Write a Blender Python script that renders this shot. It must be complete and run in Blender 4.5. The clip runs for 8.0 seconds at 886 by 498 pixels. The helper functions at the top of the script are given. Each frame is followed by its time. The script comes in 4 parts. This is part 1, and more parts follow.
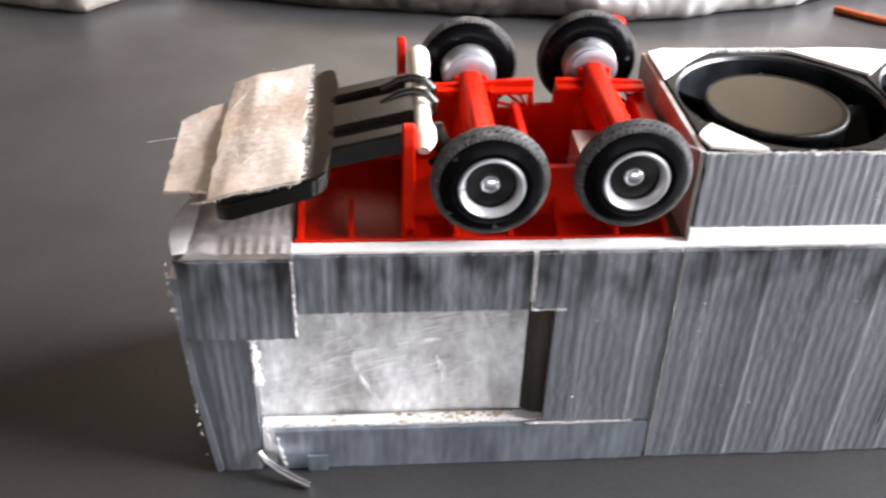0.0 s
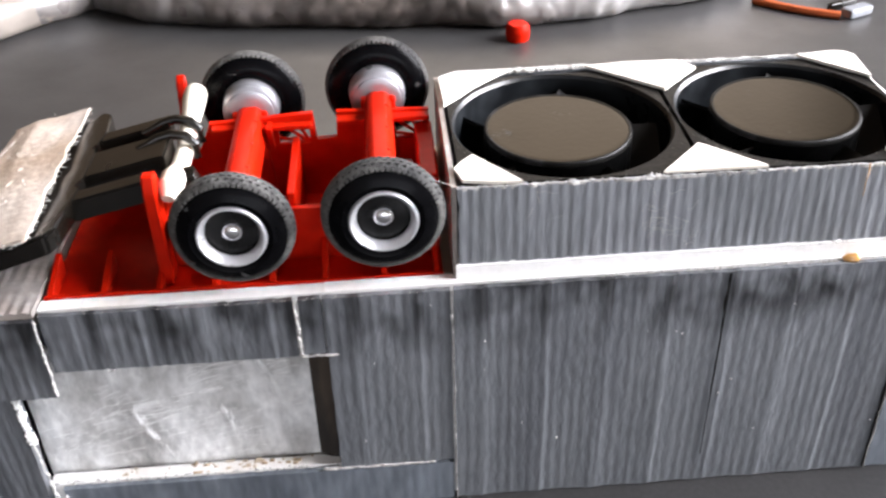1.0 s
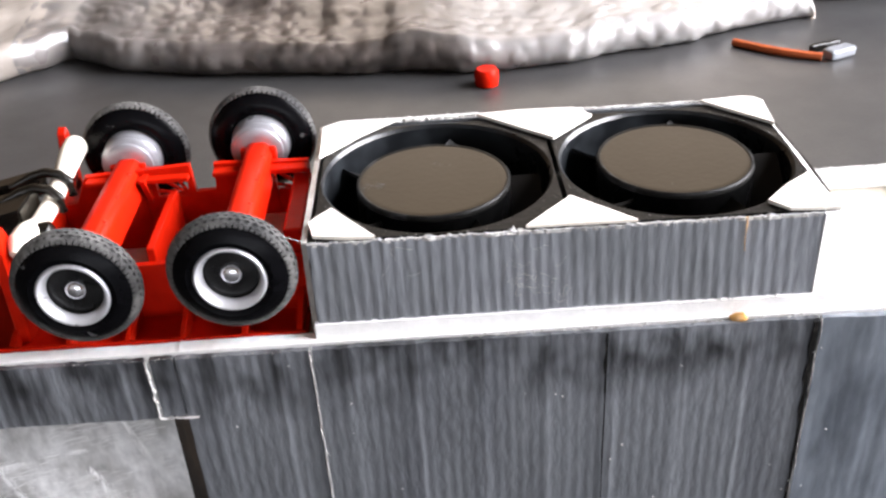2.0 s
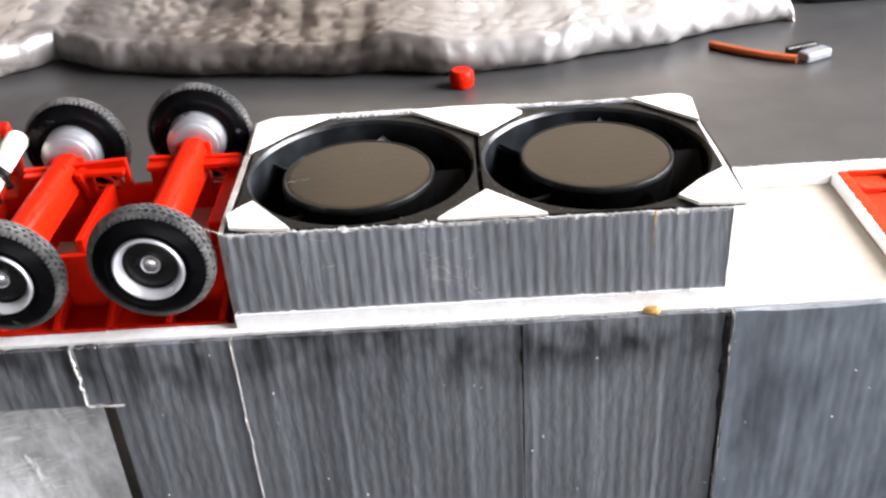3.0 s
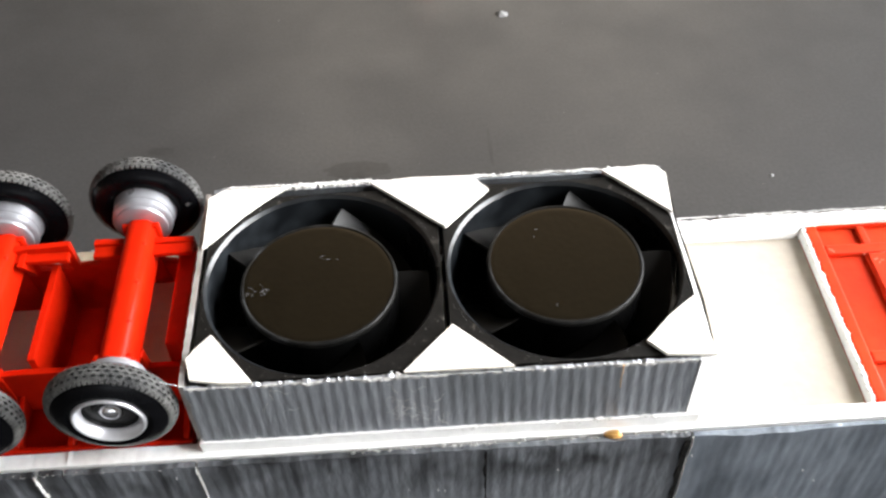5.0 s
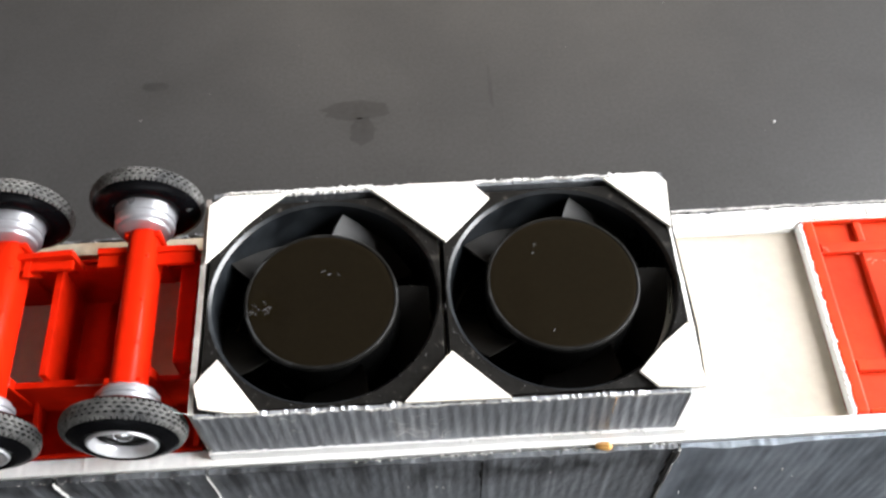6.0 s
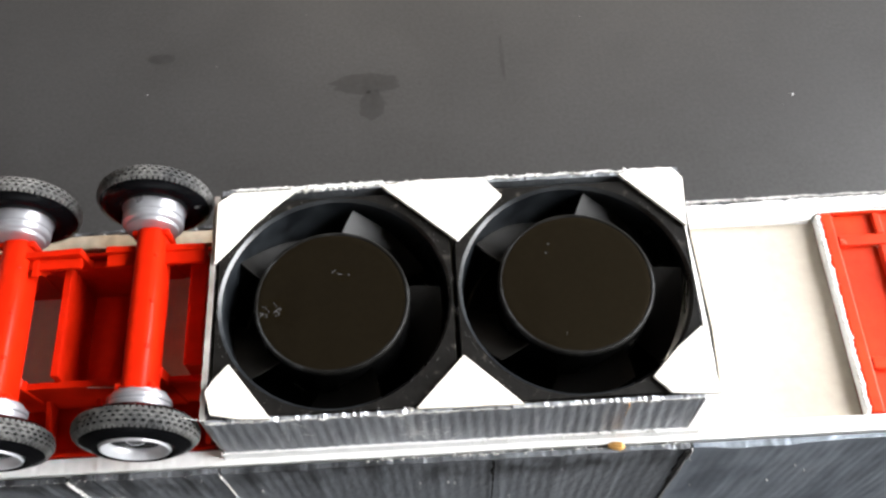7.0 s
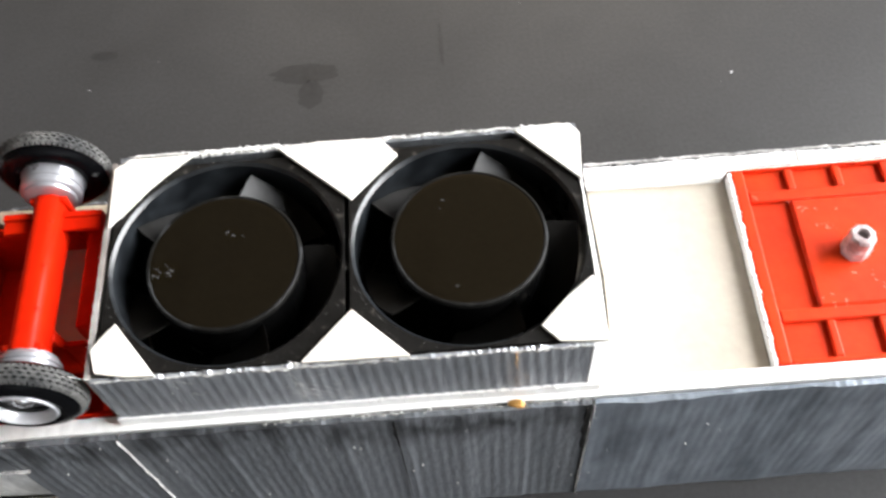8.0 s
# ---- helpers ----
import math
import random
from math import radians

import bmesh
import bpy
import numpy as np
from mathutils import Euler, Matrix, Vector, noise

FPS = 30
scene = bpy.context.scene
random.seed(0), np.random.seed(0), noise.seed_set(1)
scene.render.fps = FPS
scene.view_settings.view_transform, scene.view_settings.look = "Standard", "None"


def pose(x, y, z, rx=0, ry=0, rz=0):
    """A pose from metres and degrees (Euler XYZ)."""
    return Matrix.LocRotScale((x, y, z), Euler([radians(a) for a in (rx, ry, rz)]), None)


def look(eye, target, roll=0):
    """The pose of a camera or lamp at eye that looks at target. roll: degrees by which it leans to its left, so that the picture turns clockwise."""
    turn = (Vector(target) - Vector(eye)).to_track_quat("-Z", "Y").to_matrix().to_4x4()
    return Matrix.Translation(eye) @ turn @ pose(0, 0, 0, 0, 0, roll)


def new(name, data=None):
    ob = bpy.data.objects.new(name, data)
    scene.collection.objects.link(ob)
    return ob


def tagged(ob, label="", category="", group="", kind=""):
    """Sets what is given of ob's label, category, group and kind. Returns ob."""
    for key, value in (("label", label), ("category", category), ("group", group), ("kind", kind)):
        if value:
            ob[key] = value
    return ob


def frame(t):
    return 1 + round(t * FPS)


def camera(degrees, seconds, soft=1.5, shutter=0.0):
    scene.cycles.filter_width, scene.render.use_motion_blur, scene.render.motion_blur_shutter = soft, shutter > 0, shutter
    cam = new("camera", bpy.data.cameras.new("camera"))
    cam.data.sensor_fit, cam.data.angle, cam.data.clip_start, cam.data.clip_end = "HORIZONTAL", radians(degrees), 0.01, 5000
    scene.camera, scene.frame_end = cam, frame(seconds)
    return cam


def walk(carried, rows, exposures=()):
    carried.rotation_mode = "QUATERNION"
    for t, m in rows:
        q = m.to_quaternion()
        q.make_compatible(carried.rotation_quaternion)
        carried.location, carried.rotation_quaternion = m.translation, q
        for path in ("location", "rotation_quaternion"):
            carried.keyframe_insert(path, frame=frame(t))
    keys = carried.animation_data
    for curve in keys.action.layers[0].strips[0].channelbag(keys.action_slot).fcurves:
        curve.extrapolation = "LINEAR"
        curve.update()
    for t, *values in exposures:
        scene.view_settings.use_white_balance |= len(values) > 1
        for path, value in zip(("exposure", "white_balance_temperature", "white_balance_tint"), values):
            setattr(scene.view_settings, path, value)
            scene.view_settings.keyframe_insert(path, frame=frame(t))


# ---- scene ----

CM = 0.01  # the plan below is written in centimetres

# ---- camera ----
cam = camera(48.9, 8.0, soft=2.5, shutter=0.25)
PATH = [
    (0.0, (-5.783, -14.121, 15.161), (-4.986, -5.914, 9.504), 2.26),
    (0.2, (-4.691, -13.827, 15.324), (-3.890, -5.636, 9.643), 1.79),
    (0.5, (-3.349, -13.552, 15.479), (-2.657, -5.377, 9.761), -0.12),
    (0.7, (-2.248, -13.603, 15.420), (-1.667, -5.408, 9.720), -0.94),
    (1.0, (-0.935, -13.388, 15.459), (-0.444, -5.185, 9.762), -1.66),
    (1.2, (-0.188, -13.143, 15.203), (0.213, -4.866, 9.606), -2.22),
    (1.5, (1.102, -12.655, 14.796), (1.421, -4.273, 9.352), -1.64),
    (1.7, (1.483, -12.643, 14.918), (1.686, -4.225, 9.525), -2.50),
    (2.0, (2.238, -12.761, 15.122), (2.271, -4.296, 9.798), -3.45),
    (2.2, (2.574, -12.791, 14.999), (2.535, -4.311, 9.699), -3.76),
    (3.3, (4.054, -13.227, 15.043), (3.917, -4.732, 9.771), -3.68),
    (3.5, (4.000, -13.097, 15.174), (3.861, -4.658, 9.811), -3.76),
    (3.7, (4.012, -12.438, 15.105), (3.833, -4.268, 9.341), -5.33),
    (3.9, (4.083, -11.631, 15.723), (4.235, -3.666, 9.679), -4.88),
    (4.0, (4.043, -11.440, 16.524), (4.146, -3.492, 10.457), -5.54),
    (4.2, (4.137, -10.552, 17.428), (4.087, -2.652, 11.296), -6.68),
    (4.5, (4.290, -9.305, 18.570), (4.325, -1.696, 12.082), -4.78),
    (4.7, (4.022, -9.013, 19.128), (4.153, -1.802, 12.200), -2.95),
    (5.8, (3.954, -6.450, 21.734), (4.230, -0.821, 13.474), -0.67),
    (6.0, (4.062, -5.992, 22.027), (4.255, -0.695, 13.548), -1.19),
    (6.5, (3.966, -4.957, 22.142), (4.044, -0.204, 13.344), -2.11),
    (7.0, (4.097, -4.920, 22.384), (4.152, -0.170, 13.585), -2.48),
    (7.5, (4.609, -5.023, 22.404), (4.608, -0.290, 13.595), -3.28),
    (7.8, (5.397, -5.517, 22.090), (5.353, -0.603, 13.381), -4.31),
    (8.0, (6.234, -6.151, 21.537), (6.105, -1.089, 12.913), -5.67),
]
walk(cam, [(t, look(Vector(e) * CM, Vector(g) * CM, r)) for t, e, g, r in PATH], exposures=[(0.0, 0.57, 6450, 16), (0.7, 0.45, 6430, 16), (2.2, 0.34, 6400, 16), (3.5, 0.30, 6450, 13), (4.5, 0.15, 6500, 10), (6.0, 0.02, 6480, 10), (8.0, 0.0, 6480, 10)])

# ---- light ----
world = bpy.data.worlds.new("world")
scene.world = world
world.use_nodes = True
sky = world.node_tree.nodes.new("ShaderNodeTexSky")
sky.sky_type, sky.sun_disc = "NISHITA", False
sky.sun_elevation, sky.sun_rotation = radians(35), radians(90)
world.node_tree.links.new(sky.outputs[0], world.node_tree.nodes["Background"].inputs[0])
world.node_tree.nodes["Background"].inputs[1].default_value = 0.1


def area_lamp(name, eye, target, width, height, watts, colour):
    data = bpy.data.lights.new(name, "AREA")
    data.shape, data.size, data.size_y, data.energy, data.color = "RECTANGLE", width, height, watts, colour
    ob = new(name, data)
    ob.matrix_world = look(eye, target)
    return ob


# daylight through the window in the right-hand wall
area_lamp("window_light", (1.02, 0.05, 0.60), (0.0, -0.01, 0.22), 1.03, 0.90, 84, (0.96, 0.98, 1.0))
# an added, unseen fill lamp behind the camera that brightens the front faces
area_lamp("rear_fill_lamp", (0.30, -1.62, 0.25), (0.05, 0.0, 0.05), 1.3, 0.46, 6.6, (0.90, 0.95, 1.0))
# an added, unseen tan lamp beyond the table, for sheen on table and hubs
area_lamp("back_sheen_lamp", (0.27, 1.58, 0.97), (0.24, 0.0, 0.50), 1.16, 0.80, 6.8, (1.0, 0.83, 0.60))


# ---- materials ----
def material(name, colour, rough=0.5, metal=0.0, vary=0.25, scale=400.0, bump=0.1, stretch=(1, 1, 1), second=None, spot_scale=60.0,
             spot=(0.5, 0.62), spec=0.5, stretch2=None, top_band=None, rough_vary=0.15, detail=6, dusty=None):
    """A procedural surface: fine grain, a broader stain of a second colour, relief and uneven gloss."""
    m = bpy.data.materials.new(name)
    m.use_nodes = True
    nt = m.node_tree
    n, link = nt.nodes, nt.links.new
    b = n["Principled BSDF"]
    co = n.new("ShaderNodeTexCoord")
    mp = n.new("ShaderNodeMapping")
    mp.inputs["Scale"].default_value = stretch
    link(co.outputs["Object"], mp.inputs["Vector"])
    grain = n.new("ShaderNodeTexNoise")
    grain.inputs["Scale"].default_value, grain.inputs["Detail"].default_value = scale, detail
    link(mp.outputs[0], grain.inputs["Vector"])
    broad = n.new("ShaderNodeTexNoise")
    broad.inputs["Scale"].default_value, broad.inputs["Detail"].default_value = spot_scale, 4
    mp2 = n.new("ShaderNodeMapping")
    mp2.inputs["Scale"].default_value = stretch2 or stretch
    link(co.outputs["Object"], mp2.inputs["Vector"])
    link(mp2.outputs[0], broad.inputs["Vector"])
    ramp = n.new("ShaderNodeValToRGB")
    ramp.color_ramp.elements[0].position, ramp.color_ramp.elements[1].position = spot
    link(broad.outputs["Fac"], ramp.inputs["Fac"])
    mix = n.new("ShaderNodeMix")
    mix.data_type = "RGBA"
    mix.inputs["A"].default_value = (*colour, 1)
    mix.inputs["B"].default_value = (*(second or [c * (1 - vary) for c in colour]), 1)
    link(ramp.outputs["Color"], mix.inputs["Factor"])
    shade = n.new("ShaderNodeMapRange")
    shade.inputs["From Min"].default_value, shade.inputs["From Max"].default_value = 0.3, 0.7
    shade.inputs["To Min"].default_value, shade.inputs["To Max"].default_value = 1 - vary, 1 + vary
    link(grain.outputs["Fac"], shade.inputs["Value"])
    out = n.new("ShaderNodeMix")
    out.data_type, out.blend_type = "RGBA", "MULTIPLY"
    out.inputs["Factor"].default_value = 1
    link(mix.outputs["Result"], out.inputs["A"])
    link(shade.outputs["Result"], out.inputs["B"])
    last = out.outputs["Result"]
    # darker blotches that grow towards the top of the surface
    if top_band:
        colour3, low, high = top_band
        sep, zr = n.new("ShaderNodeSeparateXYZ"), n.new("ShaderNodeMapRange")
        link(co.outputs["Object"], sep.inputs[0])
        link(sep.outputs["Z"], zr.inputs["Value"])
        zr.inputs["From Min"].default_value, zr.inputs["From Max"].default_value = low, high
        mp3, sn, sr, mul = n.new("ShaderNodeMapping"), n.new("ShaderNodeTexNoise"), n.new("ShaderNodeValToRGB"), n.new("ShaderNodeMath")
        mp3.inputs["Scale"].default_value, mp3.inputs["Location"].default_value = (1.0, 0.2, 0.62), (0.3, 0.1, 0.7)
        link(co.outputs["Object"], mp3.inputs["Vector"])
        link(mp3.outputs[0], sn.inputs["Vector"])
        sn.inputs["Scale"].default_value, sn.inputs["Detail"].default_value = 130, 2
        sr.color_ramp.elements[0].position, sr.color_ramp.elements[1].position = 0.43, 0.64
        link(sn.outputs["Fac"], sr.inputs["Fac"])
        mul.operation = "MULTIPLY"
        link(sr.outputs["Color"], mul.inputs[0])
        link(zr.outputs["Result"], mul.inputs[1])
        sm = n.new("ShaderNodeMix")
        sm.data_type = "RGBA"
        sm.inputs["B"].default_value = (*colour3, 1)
        # darker bands beside each fold of the card
        fold, fold_band, grow, most = n.new("ShaderNodeMath"), n.new("ShaderNodeValToRGB"), n.new("ShaderNodeMath"), n.new("ShaderNodeMath")
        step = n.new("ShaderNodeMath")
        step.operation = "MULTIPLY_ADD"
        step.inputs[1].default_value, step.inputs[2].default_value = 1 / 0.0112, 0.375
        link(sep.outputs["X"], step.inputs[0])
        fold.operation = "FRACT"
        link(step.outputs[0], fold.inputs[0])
        link(fold.outputs[0], fold_band.inputs["Fac"])
        fold_band.color_ramp.elements[0].position, fold_band.color_ramp.elements[1].position = 0.58, 0.84
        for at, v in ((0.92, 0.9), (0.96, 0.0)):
            fold_band.color_ramp.elements.new(at).color = (v, v, v, 1)
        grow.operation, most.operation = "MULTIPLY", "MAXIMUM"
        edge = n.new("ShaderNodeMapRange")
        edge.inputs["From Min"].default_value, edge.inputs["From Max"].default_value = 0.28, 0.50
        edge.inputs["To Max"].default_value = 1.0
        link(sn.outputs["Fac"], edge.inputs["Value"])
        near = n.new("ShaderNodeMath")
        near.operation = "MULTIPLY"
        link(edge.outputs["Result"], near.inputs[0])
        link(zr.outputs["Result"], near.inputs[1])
        link(fold_band.outputs["Color"], grow.inputs[0])
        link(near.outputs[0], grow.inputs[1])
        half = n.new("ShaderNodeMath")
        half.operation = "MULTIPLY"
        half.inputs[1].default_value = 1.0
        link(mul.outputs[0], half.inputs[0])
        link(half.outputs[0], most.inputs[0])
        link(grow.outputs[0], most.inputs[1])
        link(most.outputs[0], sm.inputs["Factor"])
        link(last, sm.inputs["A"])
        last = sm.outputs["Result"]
    link(last, b.inputs["Base Color"])
    rg = n.new("ShaderNodeMapRange")
    rg.inputs["To Min"].default_value, rg.inputs["To Max"].default_value = max(0.03, rough - rough_vary), min(1, rough + rough_vary)
    link(broad.outputs["Fac"], rg.inputs["Value"])
    link(rg.outputs["Result"], b.inputs["Roughness"])
    if dusty:
        b.inputs["Sheen Weight"].default_value, b.inputs["Sheen Roughness"].default_value = dusty[0], (dusty[2] if len(dusty) > 2 else 0.45)
        b.inputs["Sheen Tint"].default_value = (*dusty[1], 1)
    b.inputs["Metallic"].default_value = metal
    b.inputs["Specular IOR Level"].default_value = spec
    bp = n.new("ShaderNodeBump")
    bp.inputs["Strength"].default_value, bp.inputs["Distance"].default_value = bump, 0.0006
    link(grain.outputs["Fac"], bp.inputs["Height"])
    link(bp.outputs[0], b.inputs["Normal"])
    return m


TABLE = material("dark_laminate", (0.0355, 0.0346, 0.0344), 0.40, 0, 0.18, 900, 0.06, (1, 1, 1), (0.0265, 0.0258, 0.0256), 34, (0.36, 0.66), 0.52)
GREY = material("silver_grey_paint", (0.255, 0.267, 0.286), 0.40, 0.55, 0.11, 480, 0.45, (1.6, 1.6, 0.5), (0.168, 0.177, 0.192), 110, (0.36, 0.70), 0.35, (1.0, 1.0, 0.12), top_band=((0.045, 0.046, 0.049), 0.0375, 0.0480))
GREY_LIGHT = material("light_grey_paint", (0.31, 0.324, 0.345), 0.36, 0.55, 0.14, 520, 0.45, (1.6, 1.6, 0.35), (0.225, 0.235, 0.25), 110, (0.42, 0.66), 0.5, (1.0, 1.0, 0.25))
GREY_SMOOTH = material("grey_paint", (0.23, 0.256, 0.29), 0.34, 0.5, 0.26, 260, 0.2, (1.5, 1.5, 0.4), (0.125, 0.142, 0.165), 70, (0.45, 0.7), 0.5, (1.0, 1.0, 0.5))
GREY_TOP = material("brownish_grey_paint", (0.25, 0.215, 0.195), 0.42, 0.1, 0.25, 350, 0.3, (1, 1, 1), (0.34, 0.315, 0.30), 110, (0.45, 0.65))
WHITE = material("white_foam_board", (0.78, 0.77, 0.75), 0.7, 0, 0.05, 700, 0.12, (1, 1, 1), (0.70, 0.66, 0.60), 60, (0.5, 0.8))
CREAM = material("cream_card", (0.74, 0.69, 0.61), 0.65, 0, 0.05, 500, 0.1, (1, 1, 1), (0.64, 0.56, 0.47), 45, (0.5, 0.8))
TORN = material("torn_card_edge", (0.44, 0.43, 0.41), 0.8, 0, 0.25, 900, 0.5, (1, 1, 1), (0.27, 0.262, 0.25), 150)
BROWN = material("brown_card", (0.34, 0.25, 0.17), 0.8, 0, 0.2, 500, 0.3, (1, 1, 1), (0.22, 0.16, 0.11), 80)
RED = material("red_plastic", (0.48, 0.0115, 0.0018), 0.34, 0, 0.12, 350, 0.06, (1, 1, 1), (0.44, 0.009, 0.0018), 60, (0.4, 0.7), 0.06)
# a more orange, rougher copy of the red for the rear plate
RED_ORANGE = material("orange_red_plastic", (0.56, 0.034, 0.006), 0.46, 0, 0.12, 350, 0.1, (1, 1, 1), (0.48, 0.024, 0.005), 60, (0.4, 0.7), 0.12)
TYRE = material("black_rubber", (0.0020, 0.0020, 0.0024), 0.24, 0, 0.3, 500, 0.06, (1, 1, 1), (0.06, 0.06, 0.06), 420, (0.69, 0.72), 0.06, rough_vary=0.05)
TREAD = material("dusty_tread_rubber", (0.082, 0.079, 0.074), 0.85, 0, 0.5, 900, 0.5, (1, 1, 1), (0.016, 0.016, 0.016), 110, (0.42, 0.7))
SILVER = material("silver_plastic", (0.36, 0.36, 0.38), 0.34, 0.6, 0.08, 500, 0.05, (1, 1, 1), (0.28, 0.28, 0.30), 70)
RING = material("bright_silver_ring", (0.66, 0.66, 0.68), 0.30, 0.5, 0.06, 500, 0.05, (1, 1, 1), (0.56, 0.56, 0.58), 70)
DISH = material("grey_metal_dish", (0.075, 0.075, 0.076), 0.24, 0.75, 0.3, 600, 0.1, (1, 1, 1), (0.022, 0.022, 0.022), 150, (0.4, 0.6), 0.35)
FAN = material("black_fan_plastic", (0.0018, 0.0017, 0.0016), 0.45, 0, 0.2, 600, 0.06, (1, 1, 1), (0.0026, 0.0026, 0.0026), 70, spec=0.07)
FAN_HUB = material("matt_black_hub", (0.0046, 0.0037, 0.0023), 0.30, 0, 0.2, 900, 0.05, (1, 1, 1), (0.0036, 0.0029, 0.0018), 90, spec=0.23, rough_vary=0.04)
# the tan reflection of the room is put into the hub's specular tint
FAN_HUB.node_tree.nodes["Principled BSDF"].inputs["Specular Tint"].default_value = (1.0, 0.72, 0.36, 1)
SKIRT = material("satin_black_plastic", (0.002, 0.002, 0.002), 0.26, 0, 0.2, 600, 0.05, (1, 1, 1), (0.003, 0.003, 0.003), 70, spec=0.10)
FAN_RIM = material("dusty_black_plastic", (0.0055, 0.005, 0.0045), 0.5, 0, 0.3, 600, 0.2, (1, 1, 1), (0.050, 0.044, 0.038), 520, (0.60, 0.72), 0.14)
BORE = material("glossy_black_bore", (0.0035, 0.004, 0.0048), 0.30, 0, 0.3, 600, 0.08, (1, 1, 1), (0.020, 0.023, 0.026), 90, (0.42, 0.72), 0.5)
# lighter copy of the fan black: light on the blades is in its colour
BLADE = material("lightened_black_blade", (0.0085, 0.0078, 0.0070), 0.42, 0, 0.2, 600, 0.06, (1, 1, 1), (0.0070, 0.0066, 0.0062), 70, spec=0.22)
HUB_EDGE = material("worn_black_edge", (0.0065, 0.0062, 0.0056), 0.45, 0, 0.5, 500, 0.2, (1, 1, 1), (0.05, 0.052, 0.054), 150, (0.54, 0.74), 0.12)
BUCKLE = material("black_buckle_plastic", (0.005, 0.0040, 0.0028), 0.26, 0, 0.15, 600, 0.05, spec=0.5, rough_vary=0.05)
TAPE = material("beige_cloth_tape", (0.47, 0.36, 0.27), 0.62, 0, 0.10, 700, 0.35, (1, 1, 1), (0.62, 0.54, 0.47), 45, (0.40, 0.66))
ROD = material("cream_plastic", (0.80, 0.74, 0.62), 0.4, 0, 0.05, 300, 0.05, (1, 1, 1), (0.70, 0.60, 0.42), 80, (0.55, 0.8))
ALU = material("scuffed_aluminium", (0.78, 0.78, 0.77), 0.45, 0.1, 0.20, 420, 0.3, (1.4, 1, 0.8), (0.42, 0.415, 0.40), 90, (0.42, 0.68))
CHROME = material("bright_metal", (0.80, 0.80, 0.82), 0.18, 1.0, 0.05, 300, 0.03)
BUBBLE = material("bubble_wrap", (0.080, 0.066, 0.058), 0.30, 0.0, 0.12, 120, 0.06, (1, 1, 1), (0.024, 0.019, 0.016), 75, (0.44, 0.62), 0.65, rough_vary=0.08, detail=1.5)
# light on the wrap's left and right stretches is painted whiter along x
_n, _l = BUBBLE.node_tree.nodes, BUBBLE.node_tree.links
_base = _n["Principled BSDF"].inputs["Base Color"]
_n["Principled BSDF"].inputs["Subsurface Weight"].default_value = 0.5
_n["Principled BSDF"].inputs["Subsurface Scale"].default_value = 0.008
_n["Principled BSDF"].inputs["Subsurface Radius"].default_value = (1.0, 0.9, 0.8)
_co, _sx, _nz = _n.new("ShaderNodeTexCoord"), _n.new("ShaderNodeSeparateXYZ"), _n.new("ShaderNodeTexNoise")
_nz.inputs["Scale"].default_value, _nz.inputs["Detail"].default_value = 28, 3
_l.new(_co.outputs["Object"], _sx.inputs[0])
_l.new(_co.outputs["Object"], _nz.inputs["Vector"])
_off, _rng, _lit_ramp, _mx = _n.new("ShaderNodeMath"), _n.new("ShaderNodeMapRange"), _n.new("ShaderNodeValToRGB"), _n.new("ShaderNodeMix")
_off.operation = "MULTIPLY_ADD"
_off.inputs[1].default_value = 0.10
_l.new(_nz.outputs["Fac"], _off.inputs[0])
_l.new(_sx.outputs["X"], _off.inputs[2])
_rng.inputs["From Min"].default_value, _rng.inputs["From Max"].default_value = -0.29, 0.25
_l.new(_off.outputs[0], _rng.inputs["Value"])
_r = _lit_ramp.color_ramp
_r.elements[0].position, _r.elements[0].color = 0.30, (0.10, 0.10, 0.10, 1)
_r.elements[1].position, _r.elements[1].color = 0.40, (0.42, 0.42, 0.42, 1)
for _p, _v in ((0.46, 0.30), (0.53, 0.05), (0.66, 0.0), (0.74, 0.6), (0.82, 1.0)):
    _e = _r.elements.new(_p)
    _e.color = (_v, _v, _v, 1)
_l.new(_rng.outputs["Result"], _lit_ramp.inputs["Fac"])
_mx.data_type = "RGBA"
_mx.inputs["B"].default_value = (0.25, 0.238, 0.23, 1)
_l.new(_lit_ramp.outputs["Color"], _mx.inputs["Factor"])
_l.new(_base.links[0].from_socket, _mx.inputs["A"])
_l.new(_mx.outputs["Result"], _base)
CORNER = material("ivory_card", (0.69, 0.65, 0.58), 0.65, 0, 0.05, 500, 0.1, (1, 1, 1), (0.60, 0.54, 0.46), 60, (0.5, 0.8))
# cream card darkened: the shadow beside the red plate is in its colour
DECK = material("shaded_cream_deck_card", (0.370, 0.325, 0.268), 0.65, 0, 0.05, 500, 0.1, (1, 1, 1), (0.340, 0.295, 0.240), 45, (0.5, 0.8))
FRAY = material("frayed_white_paper", (0.62, 0.61, 0.58), 0.8, 0, 0.25, 900, 0.5, (1, 1, 1), (0.42, 0.41, 0.38), 200)
FAINT = material("faint_scratch", (0.86, 0.86, 0.85), 0.5, 0, 0.1, 400, 0.1)
CARD = material("bare_tan_card", (0.40, 0.30, 0.20), 0.8, 0, 0.12, 500, 0.2, (1, 1, 1), (0.50, 0.42, 0.32), 60)
PAPER = material("beige_packing_film", (0.22, 0.195, 0.17), 0.4, 0, 0.08, 120, 0.1, (1, 1, 1), (0.17, 0.147, 0.127), 40, (0.4, 0.7), 0.3)
# brown card darkened: shade inside the window opening is put into its colour
CORE = material("shaded_brown_card_core", (0.050, 0.036, 0.025), 0.8, 0, 0.25, 500, 0.3, (1, 1, 0.3), (0.018, 0.014, 0.011), 90)
